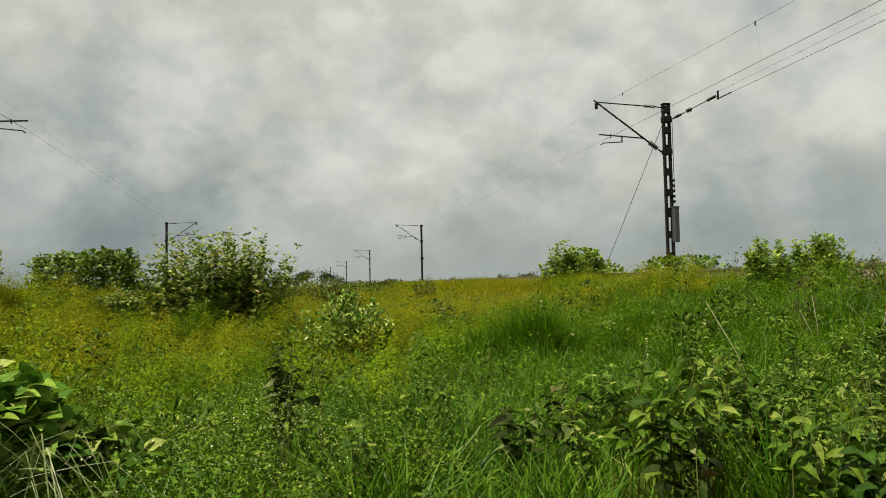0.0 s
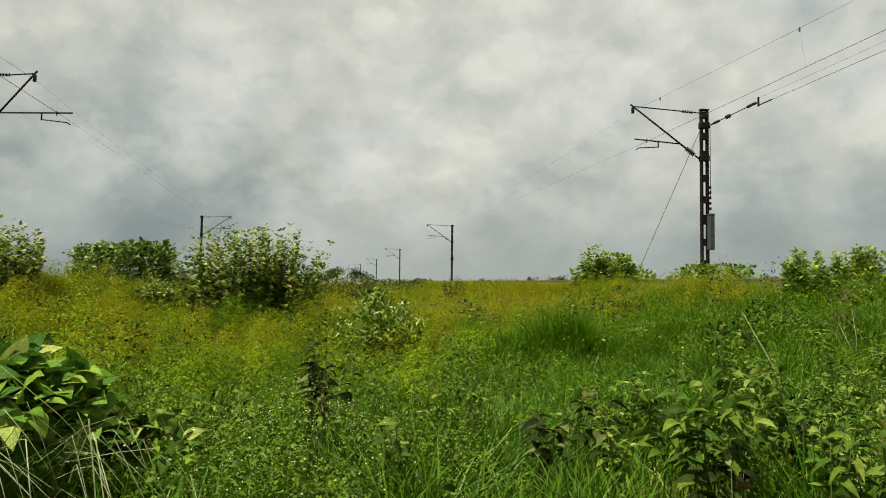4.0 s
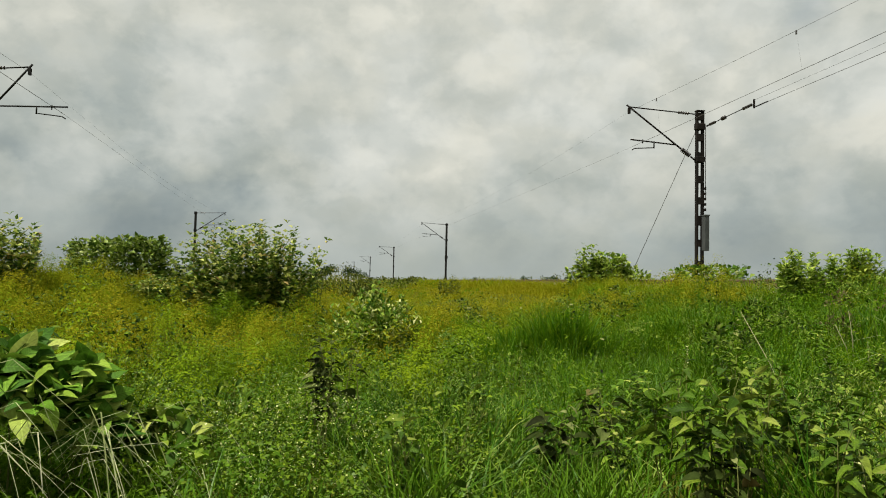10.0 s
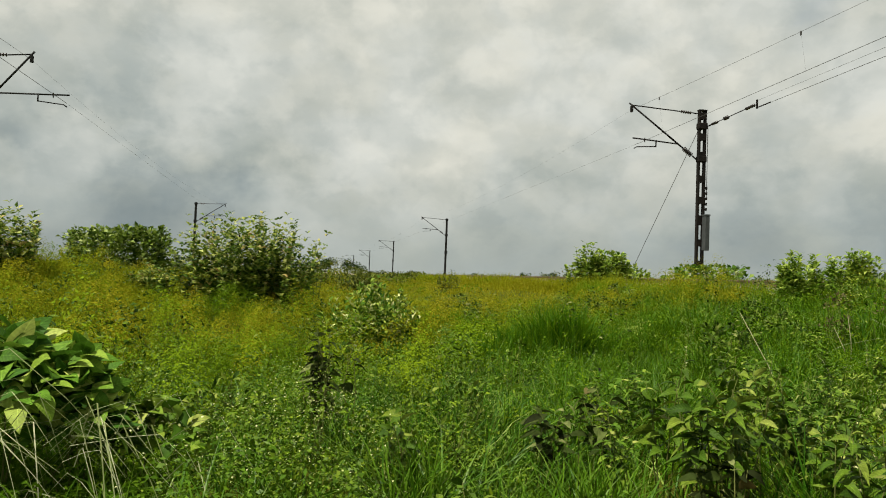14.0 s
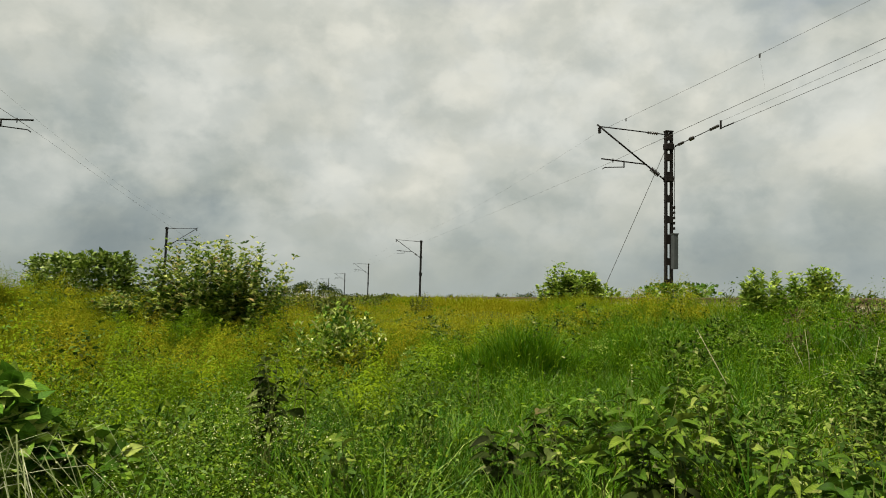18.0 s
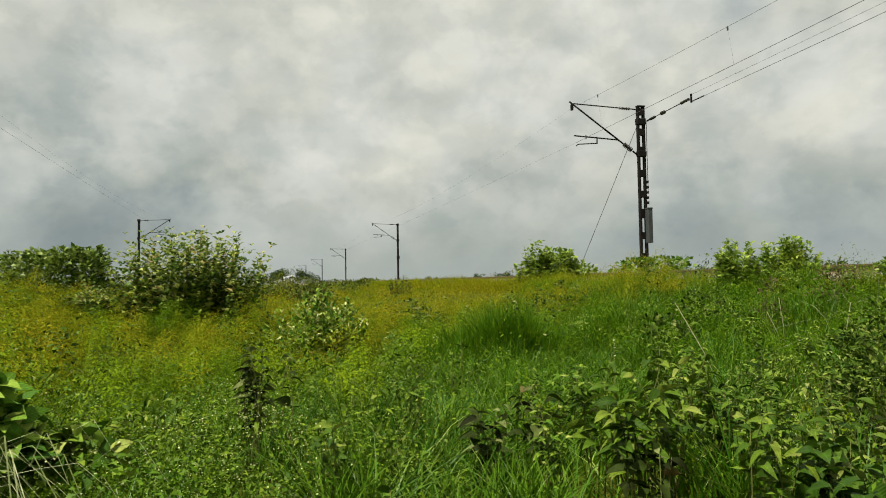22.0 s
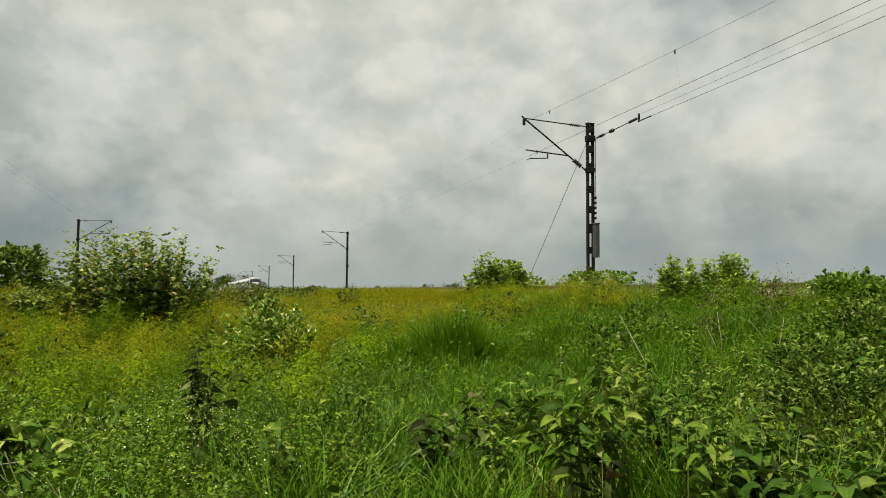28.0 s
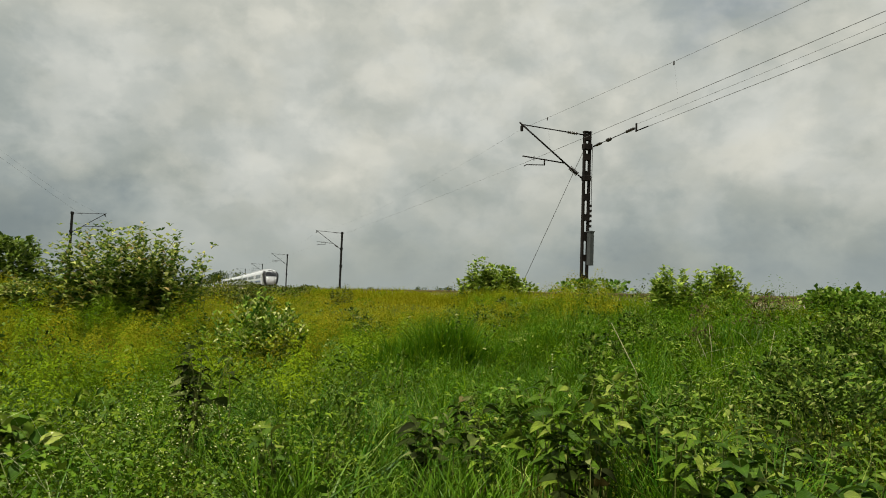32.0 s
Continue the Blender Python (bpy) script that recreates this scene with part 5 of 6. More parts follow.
bush("large_leaved_weed", "dense heap of large broad pale-green leaves", -1.8, 3.2, 0.40, 1.30, 60, 4, 0.13, BIG, M_BIGLEAF, 146, single=240, sprigs=3, clump_r=0.10, low=0.74, stems=8, flat=0.65)
bush("large_leaved_weed", "low fringe of broad yellowish leaves", -0.93, 2.85, 0.2, 1.10, 28, 4, 0.10, BIG, M_BIGLEAF, 149, single=130, sprigs=2, clump_r=0.08, low=0.66, stems=5)
bush("large_leaved_weed", "low fringe of broad pale yellowish leaves", -0.68, 2.95, 0.2, 1.04, 34, 5, 0.07, BIG, M_STAR, 160, single=170, sprigs=2, clump_r=0.07, low=0.6, stems=5)
# added inner leaves whose dark colour stands for shaded gaps
broad_plant("low leaves coloured dark as shade inside the thicket", 3.4, 3.3, 0.42, 0.3, 9, 7, 0.11, M_DARKLEAF, 153)
broad_plant("low leaves coloured dark as shade inside the thicket", 2.35, 2.1, 0.36, 0.25, 9, 7, 0.12, M_DARKLEAF, 154)
broad_plant("low plant with long drooping green leaves", 1.80, 1.74, 0.52, 0.18, 8, 8, 0.12, M_DROOP, 147, BIG)
broad_plant("low plant with long drooping green leaves", 2.14, 1.80, 0.50, 0.18, 8, 8, 0.12, M_DROOP, 148, BIG)
broad_plant("low plant with long drooping green leaves", 1.98, 2.05, 0.50, 0.2, 8, 8, 0.115, M_DROOP, 157, BIG)


def tuft(label, x, y, n, half, h, w, mat, seed, lean=0.45, name="grass_tuft", droop=0.3):
    rng = np.random.default_rng(seed)
    t = rng.uniform(0, 2 * np.pi, n)
    r = half * np.sqrt(rng.uniform(0, 1, n))
    bx, by = r * np.cos(t), r * np.sin(t)
    z = land(x + bx, y + by) - float(land(x, y)) - 0.02
    b = empty(name, x, y, float(land(x, y)), label=label, category="grass", group="grass tufts in the field")
    for k in range(3):
        s = slice(k, None, 3)
        m = len(bx[s])
        ob = blades("blade_clump", rng, bx[s], by[s], z[s], h * rng.uniform(0.55, 1.1, m), w * rng.uniform(0.6, 1.3, m), lean * rng.uniform(0.2, 1.4, m), mat, 4, droop)
        ob.parent = b
    return b


TALL = "tall lush dark-green grass tuft"
for k, (tx, ty, n, half, h) in enumerate(((1.85, 7.8, 900, 0.3, 0.50), (2.35, 7.9, 1200, 0.32, 0.62), (2.78, 7.9, 1500, 0.30, 0.86), (3.25, 8.0, 1000, 0.34, 0.56), (4.4, 8.9, 1000, 0.4, 0.55),
                                          (2.5, 13.8, 900, 0.5, 0.62), (3.3, 14.3, 900, 0.5, 0.58), (5.2, 8.4, 900, 0.4, 0.5))):
    tuft(TALL, tx, ty, n, half, h, 0.010, M_TUFT, 200 + k, 0.5)
DRY = "clump of arching dry straw-coloured grass"
for k, (tx, ty, n, half, h) in enumerate(( (0.3, 2.85, 40, 0.12, 0.46), (1.35, 2.25, 22, 0.15, 0.42), (2.6, 4.0, 30, 0.3, 0.5), (1.1, 2.5, 25, 0.2, 0.4), (3.4, 4.2, 26, 0.4, 0.6), (5.6, 5.9, 26, 0.4, 0.75), (6.5, 6.6, 22, 0.4, 0.75), (4.6, 5.2, 24, 0.4, 0.65), (7.2, 7.0, 20, 0.4, 0.8), (5.0, 4.2, 20, 0.4, 0.6), (1.9, 4.6, 16, 0.3, 0.5))):
    tuft(DRY, tx, ty, n, half, h, 0.0065, M_STRAW, 220 + k, 1.25, droop=0.8)

def fallen_straw(x, y, z, n, seed, way=-0.45):
    """Dry blades that rise out of the leaves, kink and hang over the hollow."""
    rng = np.random.default_rng(seed)
    V, Q = [], []
    for i in range(n):
        a_ = rng.normal(way, 0.6)
        dx, dy = math.cos(a_), math.sin(a_)
        o = Vector((rng.uniform(-0.22, 0.22), rng.uniform(-0.06, 0.06), rng.uniform(-0.12, 0.12)))
        reach, drop, up = rng.uniform(0.22, 0.6), rng.uniform(0.15, 0.42), rng.uniform(0.02, 0.16)
        k = rng.uniform(0.25, 0.6)
        pts = [o, o + Vector((dx * reach * k * 0.6, dy * reach * k * 0.6, up * 0.8)), o + Vector((dx * reach * k, dy * reach * k, up)),
               o + Vector((dx * reach * (k + 0.5 * (1 - k)), dy * reach * (k + 0.5 * (1 - k)), up - drop * 0.45)), o + Vector((dx * reach, dy * reach, up - drop))]
        w = rng.uniform(0.0012, 0.0025)
        side = Vector((-dy, dx, rng.normal(0, 0.3))).normalized()
        for j, p in enumerate(pts):
            ww = w * (1.0, 1.0, 0.95, 0.8, 0.25)[j]
            V += [p + side * ww, p - side * ww]
        s = 10 * i
        Q += [(s + 2 * j, s + 2 * j + 1, s + 2 * j + 3, s + 2 * j + 2) for j in range(4)]
    ob = link("grass_tuft", mesh_np("grass_tuft", [tuple(v) for v in V], Q), M_STRAW)
    ob.matrix_basis = pose(x, y, z)
    return tagged(ob, "bent dry straw hanging over a dark hollow", "grass", "grass tufts in the field")


fallen_straw(-1.22, 2.50, 1.06, 14, 271)
fallen_straw(-0.98, 2.55, 0.98, 15, 272)
fallen_straw(-0.74, 2.58, 0.93, 14, 274)
fallen_straw(-0.85, 2.52, 0.92, 7, 275, 2.9)
fallen_straw(-1.42, 2.48, 1.08, 12, 273)

FRESH = "tuft of long arching green grass blades"
for k, (tx, ty, n, half, h) in enumerate(((2.05, 2.5, 120, 0.18, 0.62), (2.45, 2.35, 110, 0.2, 0.6), (2.75, 3.4, 150, 0.25, 0.6), (0.35, 2.75, 130, 0.14, 0.5), (0.85, 2.6, 160, 0.25, 0.42), (1.1, 2.7, 130, 0.2, 0.42), (0.7, 3.6, 200, 0.3, 0.45), (3.1, 4.4, 220, 0.35, 0.6), (0.5, 4.6, 180, 0.3, 0.5), (1.6, 4.4, 260, 0.4, 0.5), (-0.6, 4.3, 200, 0.4, 0.42), (-0.7, 2.5, 120, 0.25, 0.4), (2.5, 5.2, 260, 0.4, 0.55), (1.2, 6.0, 260, 0.45, 0.5))):
    tuft(FRESH, tx, ty, int(1.5 * n), half, h, 0.0075, M_GRASS, 240 + k, 0.75)


def dead_stalks(x, y, tips, label):
    zb = float(land(x, y))
    b = empty("dead_stalk", x, y, zb, label=label, category="plant")
    for tip in tips:
        v = Vector(tip)
        tube("stalk", [(0, 0, -0.02), v * 0.5 + Vector((0.02, 0, 0.02)), v], [0.004, 0.0035, 0.002], M_DRYSTEM, b)
    return b


def flower_spike(x, y, z, label):
    """A thin stem with pale florets up its tip."""
    rng = np.random.default_rng(88)
    zb = float(land(x, y))
    f = empty("flowering_weed", x, y, zb, label=label, category="plant")
    h = z - zb
    tube("stem", [(0.02, 0, -0.02), (0.0, 0.0, h * 0.5), (0.01, 0, h)], [0.003, 0.0025, 0.0012], M_STEM, f)
    n = 9
    t = rng.uniform(0, 2 * np.pi, n)
    pos = np.stack([0.01 + 0 * t, 0 * t, h - 0.15 * np.sort(rng.uniform(0, 1, n) ** 1.4)], 1)
    d = np.stack([np.cos(t), np.sin(t), 0.4 + 0 * t], 1)
    leaf_objects("floret", pos, d, np.tile(UP, (n, 1)), rng.uniform(0.009, 0.021, n), [leaf_shape(1.0, 0.7, 2, 0.3, 0.2)], M_FLOWER, f, rng)
    return f


flower_spike(1.60, 3.0, 1.32, "thin weed with a spike of pale florets")
dead_stalks(3.60, 4.9, [(-0.22, 0.4, 0.86)], "leaning bare dead stalk")
dead_stalks(5.2, 6.2, [(-0.05, 0.0, 0.62), (-0.16, 0.05, 0.48)], "upright pale dead stalks")
dead_stalks(5.3, 5.6, [(0.26, 0.1, 0.55)], "leaning pale dead stalk")
dead_stalks(2.9, 3.6, [(-0.2, 0.1, 0.45)], "leaning bare dead stalk")

for k, (dx, dy, hw_, top) in enumerate(((6.55, 7.0, 0.3, 1.62), (5.9, 7.2, 0.22, 1.55), (7.3, 7.6, 0.25, 1.66))):
    bush("dead_weed", "withered brown weed on dry stalks", dx, dy, hw_, top, 26, 7, 0.05, LANCE_WIDE, M_DEAD, 80 + k, single=50, sprigs=5, clump_r=0.09, stems=5, low=0.3)

# ---- the field's cover ----
rng = np.random.default_rng(77)


def canopy(x, y):
    """How tall the growth stands: mounds, hollows and tussocks."""
    return 0.80 + 0.8 * (value_noise(x + 50, y + 50, 0.32, 3) - 0.5) + 0.6 * (value_noise(x + 70, y + 10, 0.9, 5) - 0.5) + 0.45 * (value_noise(x + 90, y + 20, 2.3, 4) - 0.5)


def off_bed(x, y):
    return np.abs(x - TRACK_X - track_shift(y)) > 2.75


HOLLOWS = [(-0.82, 2.45, 0.4), (-0.78, 2.85, 0.26), (-0.85, 2.05, 0.36), (-0.7, 1.8, 0.3), (-1.25, 3.1, 0.42), (-1.45, 3.6, 0.42), (-0.92, 2.85, 0.3), (-1.05, 3.3, 0.32), (-1.8, 3.9, 0.4), (-1.05, 2.5, 0.38), (-1.15, 2.1, 0.4), (-1.3, 2.75, 0.3), (0.30, 2.78, 0.24), (-0.03, 3.55, 0.2), (1.25, 3.1, 0.30), (1.38, 2.35, 0.40), (2.35, 2.1, 0.3)]
_r = random.Random(12)
HOLLOWS += [(_r.uniform(-0.8, 4.2), _r.uniform(2.6, 6.5), _r.uniform(0.10, 0.2)) for k in range(34)]
HOLLOWS += [(_r.uniform(-1.2, 0.8), _r.uniform(2.3, 5.0), _r.uniform(0.08, 0.17)) for k in range(30)]


def shaded_spots(x, y):
    """Little grows in the hollow under the large leaves and beneath the broadleaf stand."""
    g = 1.0
    for hx, hy, hr in HOLLOWS:
        g = g * smooth_step(np.hypot(x - hx, y - hy) / hr, 0.75, 1.2)
    b_ = smooth_step(x, 1.0, 1.4) * (1 - smooth_step(y - 0.55 * x, 2.6, 3.4))
    return g * (1 - 0.55 * b_)


def field(name, label, n, r0, r1, h, w, lean, mat, keep=None, seg=2, droop=0.25):
    x, y = wedge(rng, n, r0, r1)
    k = off_bed(x, y)
    if keep is not None:
        k &= rng.random(n) < keep(x, y)
    if r0 < 8:
        k &= rng.random(n) < 0.15 + 0.85 * shaded_spots(x, y)
    x, y = x[k], y[k]
    m = len(x)
    hh = h * canopy(x, y) * rng.uniform(0.5, 1.15, m)
    ob = blades(name, rng, x, y, land(x, y) - 0.02, hh, w * rng.uniform(0.6, 1.3, m), lean * rng.uniform(0.2, 1.5, m), mat, seg, droop)
    return tagged(ob, label, "grass", kind="stuff")


def open_side(x, y):
    """The grassy strip and the bank carry few herbs."""
    return 1 - 0.85 * smooth_step(x - 0.06 * y, 0.3, 1.0)


def herby(x, y):
    """Where low small-leaved herbs replace the grass: towards the open, weedy side."""
    return smooth_step(value_noise(x + 30, y + 30, 0.9, 8) + 0.42 * smooth_step(-x, -0.9, 0.5) - 0.1, 0.40, 0.70)


def fine_side(x, y):
    """1 on the golden weedy side and far out, 0 on the grassy slope."""
    return 1 - smooth_step(x - 0.10 * y - 0.22 * np.clip(y - 5.0, 0.0, 5.0) + 1.0 * (value_noise(x + 7, y + 7, 2.0, 31) - 0.5), 0.1, 0.9)


def golden(x, y):
    """Where the growth is ripening: the rise, and the open field beyond."""
    n = 2.6 * (value_noise(x + 13, y + 5, 1.7, 33) - 0.5)
    return np.clip(smooth_step(y + 0.9 * np.clip(-x, -1, 3) + n, 7.0, 9.8), 0, 1) * np.maximum(0.25 + 0.75 * fine_side(x, y), smooth_step(y + n, 10.5, 13.5))


field("meadow_grass", "fresh green meadow grass", 100000, 1.5, 8.0, 0.46, 0.0085, 0.8, M_GRASS, lambda x, y: (1 - 0.6 * herby(x, y)) * (1 - 0.9 * fine_side(x, y) * smooth_step(y, 4.0, 5.2)) * (1 - 0.5 * smooth_step(x - 0.3 * y, 1.0, 2.0)) * shaded_spots(x, y), 3, 0.3)
field("meadow_grass", "slender bright grass among the near herbs", 34000, 1.8, 6.0, 0.52, 0.0055, 0.7, M_GRASS, lambda x, y: fine_side(x, y) * (0.15 + 0.85 * smooth_step(value_noise(x, y, 0.5, 17), 0.35, 0.65)) * shaded_spots(x, y), 3, 0.35)
field("meadow_grass", "fresh green meadow grass further off", 70000, 7.0, 17, 0.52, 0.010, 0.6, M_GRASS, lambda x, y: 0.6 * smooth_step(x, 0.5, 5) + 0.06)
field("feathery_grass", "soft yellow-green feathery seeding grass", 24000, 5.0, 15, 0.52, 0.0065, 0.7, M_FEATHER, lambda x, y: golden(x, y) * (0.25 + 0.75 * value_noise(x, y, 2.2, 9)))
field("lush_grass", "soft dark green grass of the slope", 150000, 3.0, 17, 0.54, 0.009, 0.6, M_TUFT, lambda x, y: smooth_step(x - 0.10 * y, 0.5, 1.6) * (0.35 + 0.65 * value_noise(x, y, 1.3, 12)) * (1 - 0.6 * smooth_step(y, 8.5, 12)))
field("feathery_grass", "soft yellow-green feathery grass of the middle field", 50000, 14, 40, 0.44, 0.013, 0.9, M_FEATHER)
field("feathery_grass", "yellow-green grass of the far field", 60000, 40, 130, 0.40, 0.035, 0.6, M_FEATHER)
field("feathery_grass", "yellow-green grass towards the horizon", 36000, 130, 420, 0.34, 0.12, 0.6, M_FEATHER)


def bank_grass(n, x0, x1, y0, y1, h, w, label, mat=M_FEATHER):
    x, y = rng.uniform(x0, x1, n), rng.uniform(y0, y1, n)
    hh = h * (0.75 + 0.5 * value_noise(x, y, 0.8, 6)) * rng.uniform(0.6, 1.1, n)
    ob = blades("bank_grass", rng, x, y, land(x, y) - 0.02, hh, w * rng.uniform(0.6, 1.3, n), 0.5 * rng.uniform(0.2, 1.5, n), mat)
    return tagged(ob, label, "grass", kind="stuff")


bank_grass(14000, 7.2, 8.8, 11.6, 30, 0.56, 0.010, "rank yellow-green grass along the crest of the bank")
bank_grass(12000, 7.2, 8.8, 30, 140, 0.60, 0.03, "rank yellow-green grass along the far bank")
bank_grass(9000, -7.0, -2.4, 8.5, 13.2, 0.38, 0.008, "soft golden grass on the rise before the shrubs", M_GOLD)
bank_grass(6000, -7.5, -2.8, 13.2, 17.0, 0.40, 0.010, "soft golden grass between the shrubs", M_GOLD)
bank_grass(8000, 5.2, 8.0, 3, 11.5, 0.30, 0.010, "rank grass on the near bank", M_TUFT)
bank_grass(2500, 7.6, 8.4, 7.0, 8.6, 0.40, 0.006, "soft yellow grass on the crest of the near bank")


def surround(name, label, n, r0, r1, a0, a1, h, w, mat):
    """Plainer growth round the rest of the standpoint."""
    x, y = wedge(rng, n, r0, r1, a0, a1)
    k = off_bed(x, y)
    x, y = x[k], y[k]
    m = len(x)
    hh = h * canopy(x, y) * rng.uniform(0.5, 1.15, m)
    ob = blades(name, rng, x, y, land(x, y) - 0.02, hh, w * rng.uniform(0.6, 1.3, m), 0.7 * rng.uniform(0.2, 1.5, m), mat)
    return tagged(ob, label, "grass", kind="stuff")


surround("meadow_grass", "short trodden grass", 9000, 0.35, 1.6, -180, 180, 0.26, 0.007, M_GRASS)
surround("meadow_grass", "green meadow grass", 42000, 1.3, 13, 66, 318, 0.46, 0.02, M_GRASS)
surround("feathery_grass", "yellow-green feathery grass", 20000, 12, 60, 66, 318, 0.6, 0.04, M_FEATHER)


def herbs(n, r0, r1, size, mat, label, keep, hmax, shape, name="herb_carpet", up=0.5):
    x, y = wedge(rng, n, r0, r1)
    k = (rng.random(n) < keep(x, y)) & off_bed(x, y)
    x, y = x[k], y[k]
    m = len(x)
    z = land(x, y) + hmax * canopy(x, y) * (1 - 0.8 * rng.random(m) ** 1.6)
    d = rng.normal(0, 1, (m, 3))
    d[:, 2] = np.abs(d[:, 2]) * up
    nrm = UP + rng.normal(0, 0.6, (m, 3))
    me = leaves_mesh(name, np.stack([x, y, z], 1), d, nrm, size * rng.uniform(0.5, 1.4, m), shape)
    return tagged(link(name, me, mat), label, "weeds", kind="stuff")


def kite(width, fold, droop):
    """The smallest leaf: one folded four-cornered piece."""
    return np.array([(0, 0, 0), (width / 2, 0.45, fold * width), (0, 1, -droop), (-width / 2, 0.45, fold * width)]), np.array([(0, 1, 2, 3)])


SMALL, SLIM, TUFTY = kite(0.55, 0.2, 0.15), kite(0.28, 0.2, 0.25), kite(0.4, 0.1, 0.1)

herbs(80000, 1.5, 5.5, 0.022, M_HERB, "carpet of small-leaved green herbs", lambda x, y: (0.15 + 0.85 * herby(x, y)) * open_side(x, y) * shaded_spots(x, y), 0.44, SMALL)
herbs(40000, 1.6, 7, 0.038, M_HERB, "scattered narrow weed leaves", lambda x, y: (0.15 + 0.4 * open_side(x, y)) * shaded_spots(x, y), 0.46, SLIM)


def mounds(label, n, per, r0, r1, rad, h, size, mat, keep, shape=TUFTY, loose=0.22, at=None):
    """Weeds that grow in rounded cushions, close together, with dark gaps between them."""
    x, y = wedge(rng, n, r0, r1, -30, 58) if at is None else (at[0] + at[2] * rng.uniform(-1, 1, n), at[1] + 0.3 * at[2] * rng.uniform(-1, 1, n))
    k = (rng.random(n) < keep(x, y)) & off_bed(x, y)
    # the silvery shrub stands free
    k &= (np.hypot(x - 0.72, (y - 9.5) * 0.8) > 0.75)
    x, y = x[k], y[k]
    m = len(x)
    R = rad * rng.uniform(0.55, 1.45, m)
    H = h * np.clip(canopy(x, y), 0.35, 1.5) * rng.uniform(0.55, 1.35, m)
    R = R * (0.6 + 0.4 * H / h)
    i = np.repeat(np.arange(m), per)
    t = rng.uniform(0, 2 * np.pi, len(i))
    c = rng.uniform(0.0, 1.0, len(i)) ** 0.8
    sn = np.sqrt(1 - c * c)
    o = np.stack([np.cos(t) * sn, np.sin(t) * sn, c], 1)
    lump = 0.75 + 0.5 * rng.random(len(i)) ** 0.7
    px, py = x[i] + o[:, 0] * R[i] * lump, y[i] + o[:, 1] * R[i] * lump
    pz = land(px, py) + H[i] * (0.25 + 0.75 * c) * (0.80 + 0.30 * rng.random(len(i)))
    d = np.cross(o, rng.normal(0, 1, (len(i), 3)))
    d = d / np.maximum(np.linalg.norm(d, axis=1, keepdims=True), 1e-6) + o * 0.45
    nrm = o + UP * 0.2 + rng.normal(0, loose, (len(i), 3))
    me = leaves_mesh("weed_cushions", np.stack([px, py, pz], 1), d, nrm, size * rng.uniform(0.5, 1.4, len(i)), shape)
    return tagged(link("weed_cushions", me, mat), label, "weeds", kind="stuff")


mounds("cushions of small fresh-green weeds", 420, 240, 2.0, 4.6, 0.12, 0.42, 0.019, M_MOUND_NEAR, lambda x, y: 0.75 * fine_side(x, y) * shaded_spots(x, y), SMALL, 0.65)
fresh = lambda x, y: (0.1 + 0.9 * fine_side(x, y)) * (1 - golden(x, y)) * shaded_spots(x, y)
mounds("tall soft heads of light green weeds", 210, 700, 4.2, 9.8, 0.19, 0.64, 0.026, M_MOUND_LIGHT, fresh)
mounds("cushions of small fresh-green weeds", 420, 420, 4.2, 9.8, 0.21, 0.46, 0.026, M_MOUND_GREEN, fresh)
# dark creases between the cushions are put in as darker low growth
mounds("low weeds coloured dark green as shade between the cushions", 640, 170, 4.2, 9.8, 0.24, 0.36, 0.022, M_MOUND_SHADE, fresh)
mounds("tall soft heads of pale golden weeds", 360, 540, 5.5, 17, 0.22, 0.68, 0.032, M_MOUND_PALE, golden)
mounds("cushions of soft golden-green weeds", 900, 300, 5.5, 17, 0.27, 0.52, 0.031, M_MOUND_GOLD, golden)
mounds("low olive weeds between the golden cushions", 950, 130, 5.5, 17, 0.30, 0.40, 0.026, M_MOUND_OLIVE, golden)
mounds("cushions of leafy deep-green weeds", 900, 150, 3.0, 9.0, 0.18, 0.52, 0.024, M_MOUND_DEEP, lambda x, y: 0.5 * (1 - fine_side(x, y)) * smooth_step(value_noise(x, y, 1.1, 41), 0.4, 0.65))
mounds("cushions of soft deep-green weeds on the slope", 1700, 130, 8.5, 17, 0.30, 0.55, 0.034, M_MOUND_DEEP, lambda x, y: 0.7 * (1 - golden(x, y)))
mounds("cushions of soft golden weeds of the middle field", 2400, 60, 16, 45, 0.5, 0.48, 0.06, M_MOUND_RIPE, lambda x, y: 0.85 + 0 * x)
mounds("dark leafy weeds of the middle field", 260, 60, 16, 45, 0.4, 0.62, 0.085, M_MOUND_DEEP, lambda x, y: 0.3 + 0.7 * value_noise(x, y, 4, 43), SMALL, 0.5)


# added dark growth, coloured as the shade beneath the straw
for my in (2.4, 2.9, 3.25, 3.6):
    mounds("low growth coloured dark as shade under the dry straw", 60, 130, 0.0, 1.0, 0.14, 0.30, 0.03, M_MOUND_SHADE, lambda x, y: 1 + 0 * x, SLIM, 0.5, at=(-0.75 - 0.15 * my, my, 0.6))
mounds("dark leafy weeds standing in the golden growth", 260, 90, 5.0, 16, 0.17, 0.74, 0.048, M_THICKET, lambda x, y: 0.15 + 0.85 * golden(x, y) * smooth_step(value_noise(x, y, 1.6, 47), 0.4, 0.6), SMALL, 0.6)
mounds("narrow-leaved weeds standing in the fresh growth", 150, 80, 4.0, 10, 0.14, 0.66, 0.05, M_BROAD, lambda x, y: 0.2 + 0.8 * fine_side(x, y), SLIM, 0.6)
# taller weeds grown up against the shrubs
mounds_before = ((-1.4, 12.35, 1.3, 0.75, 70), (-4.4, 12.6, 1.2, 0.55, 40), (13.5, 21.2, 1.6, 0.6, 40))
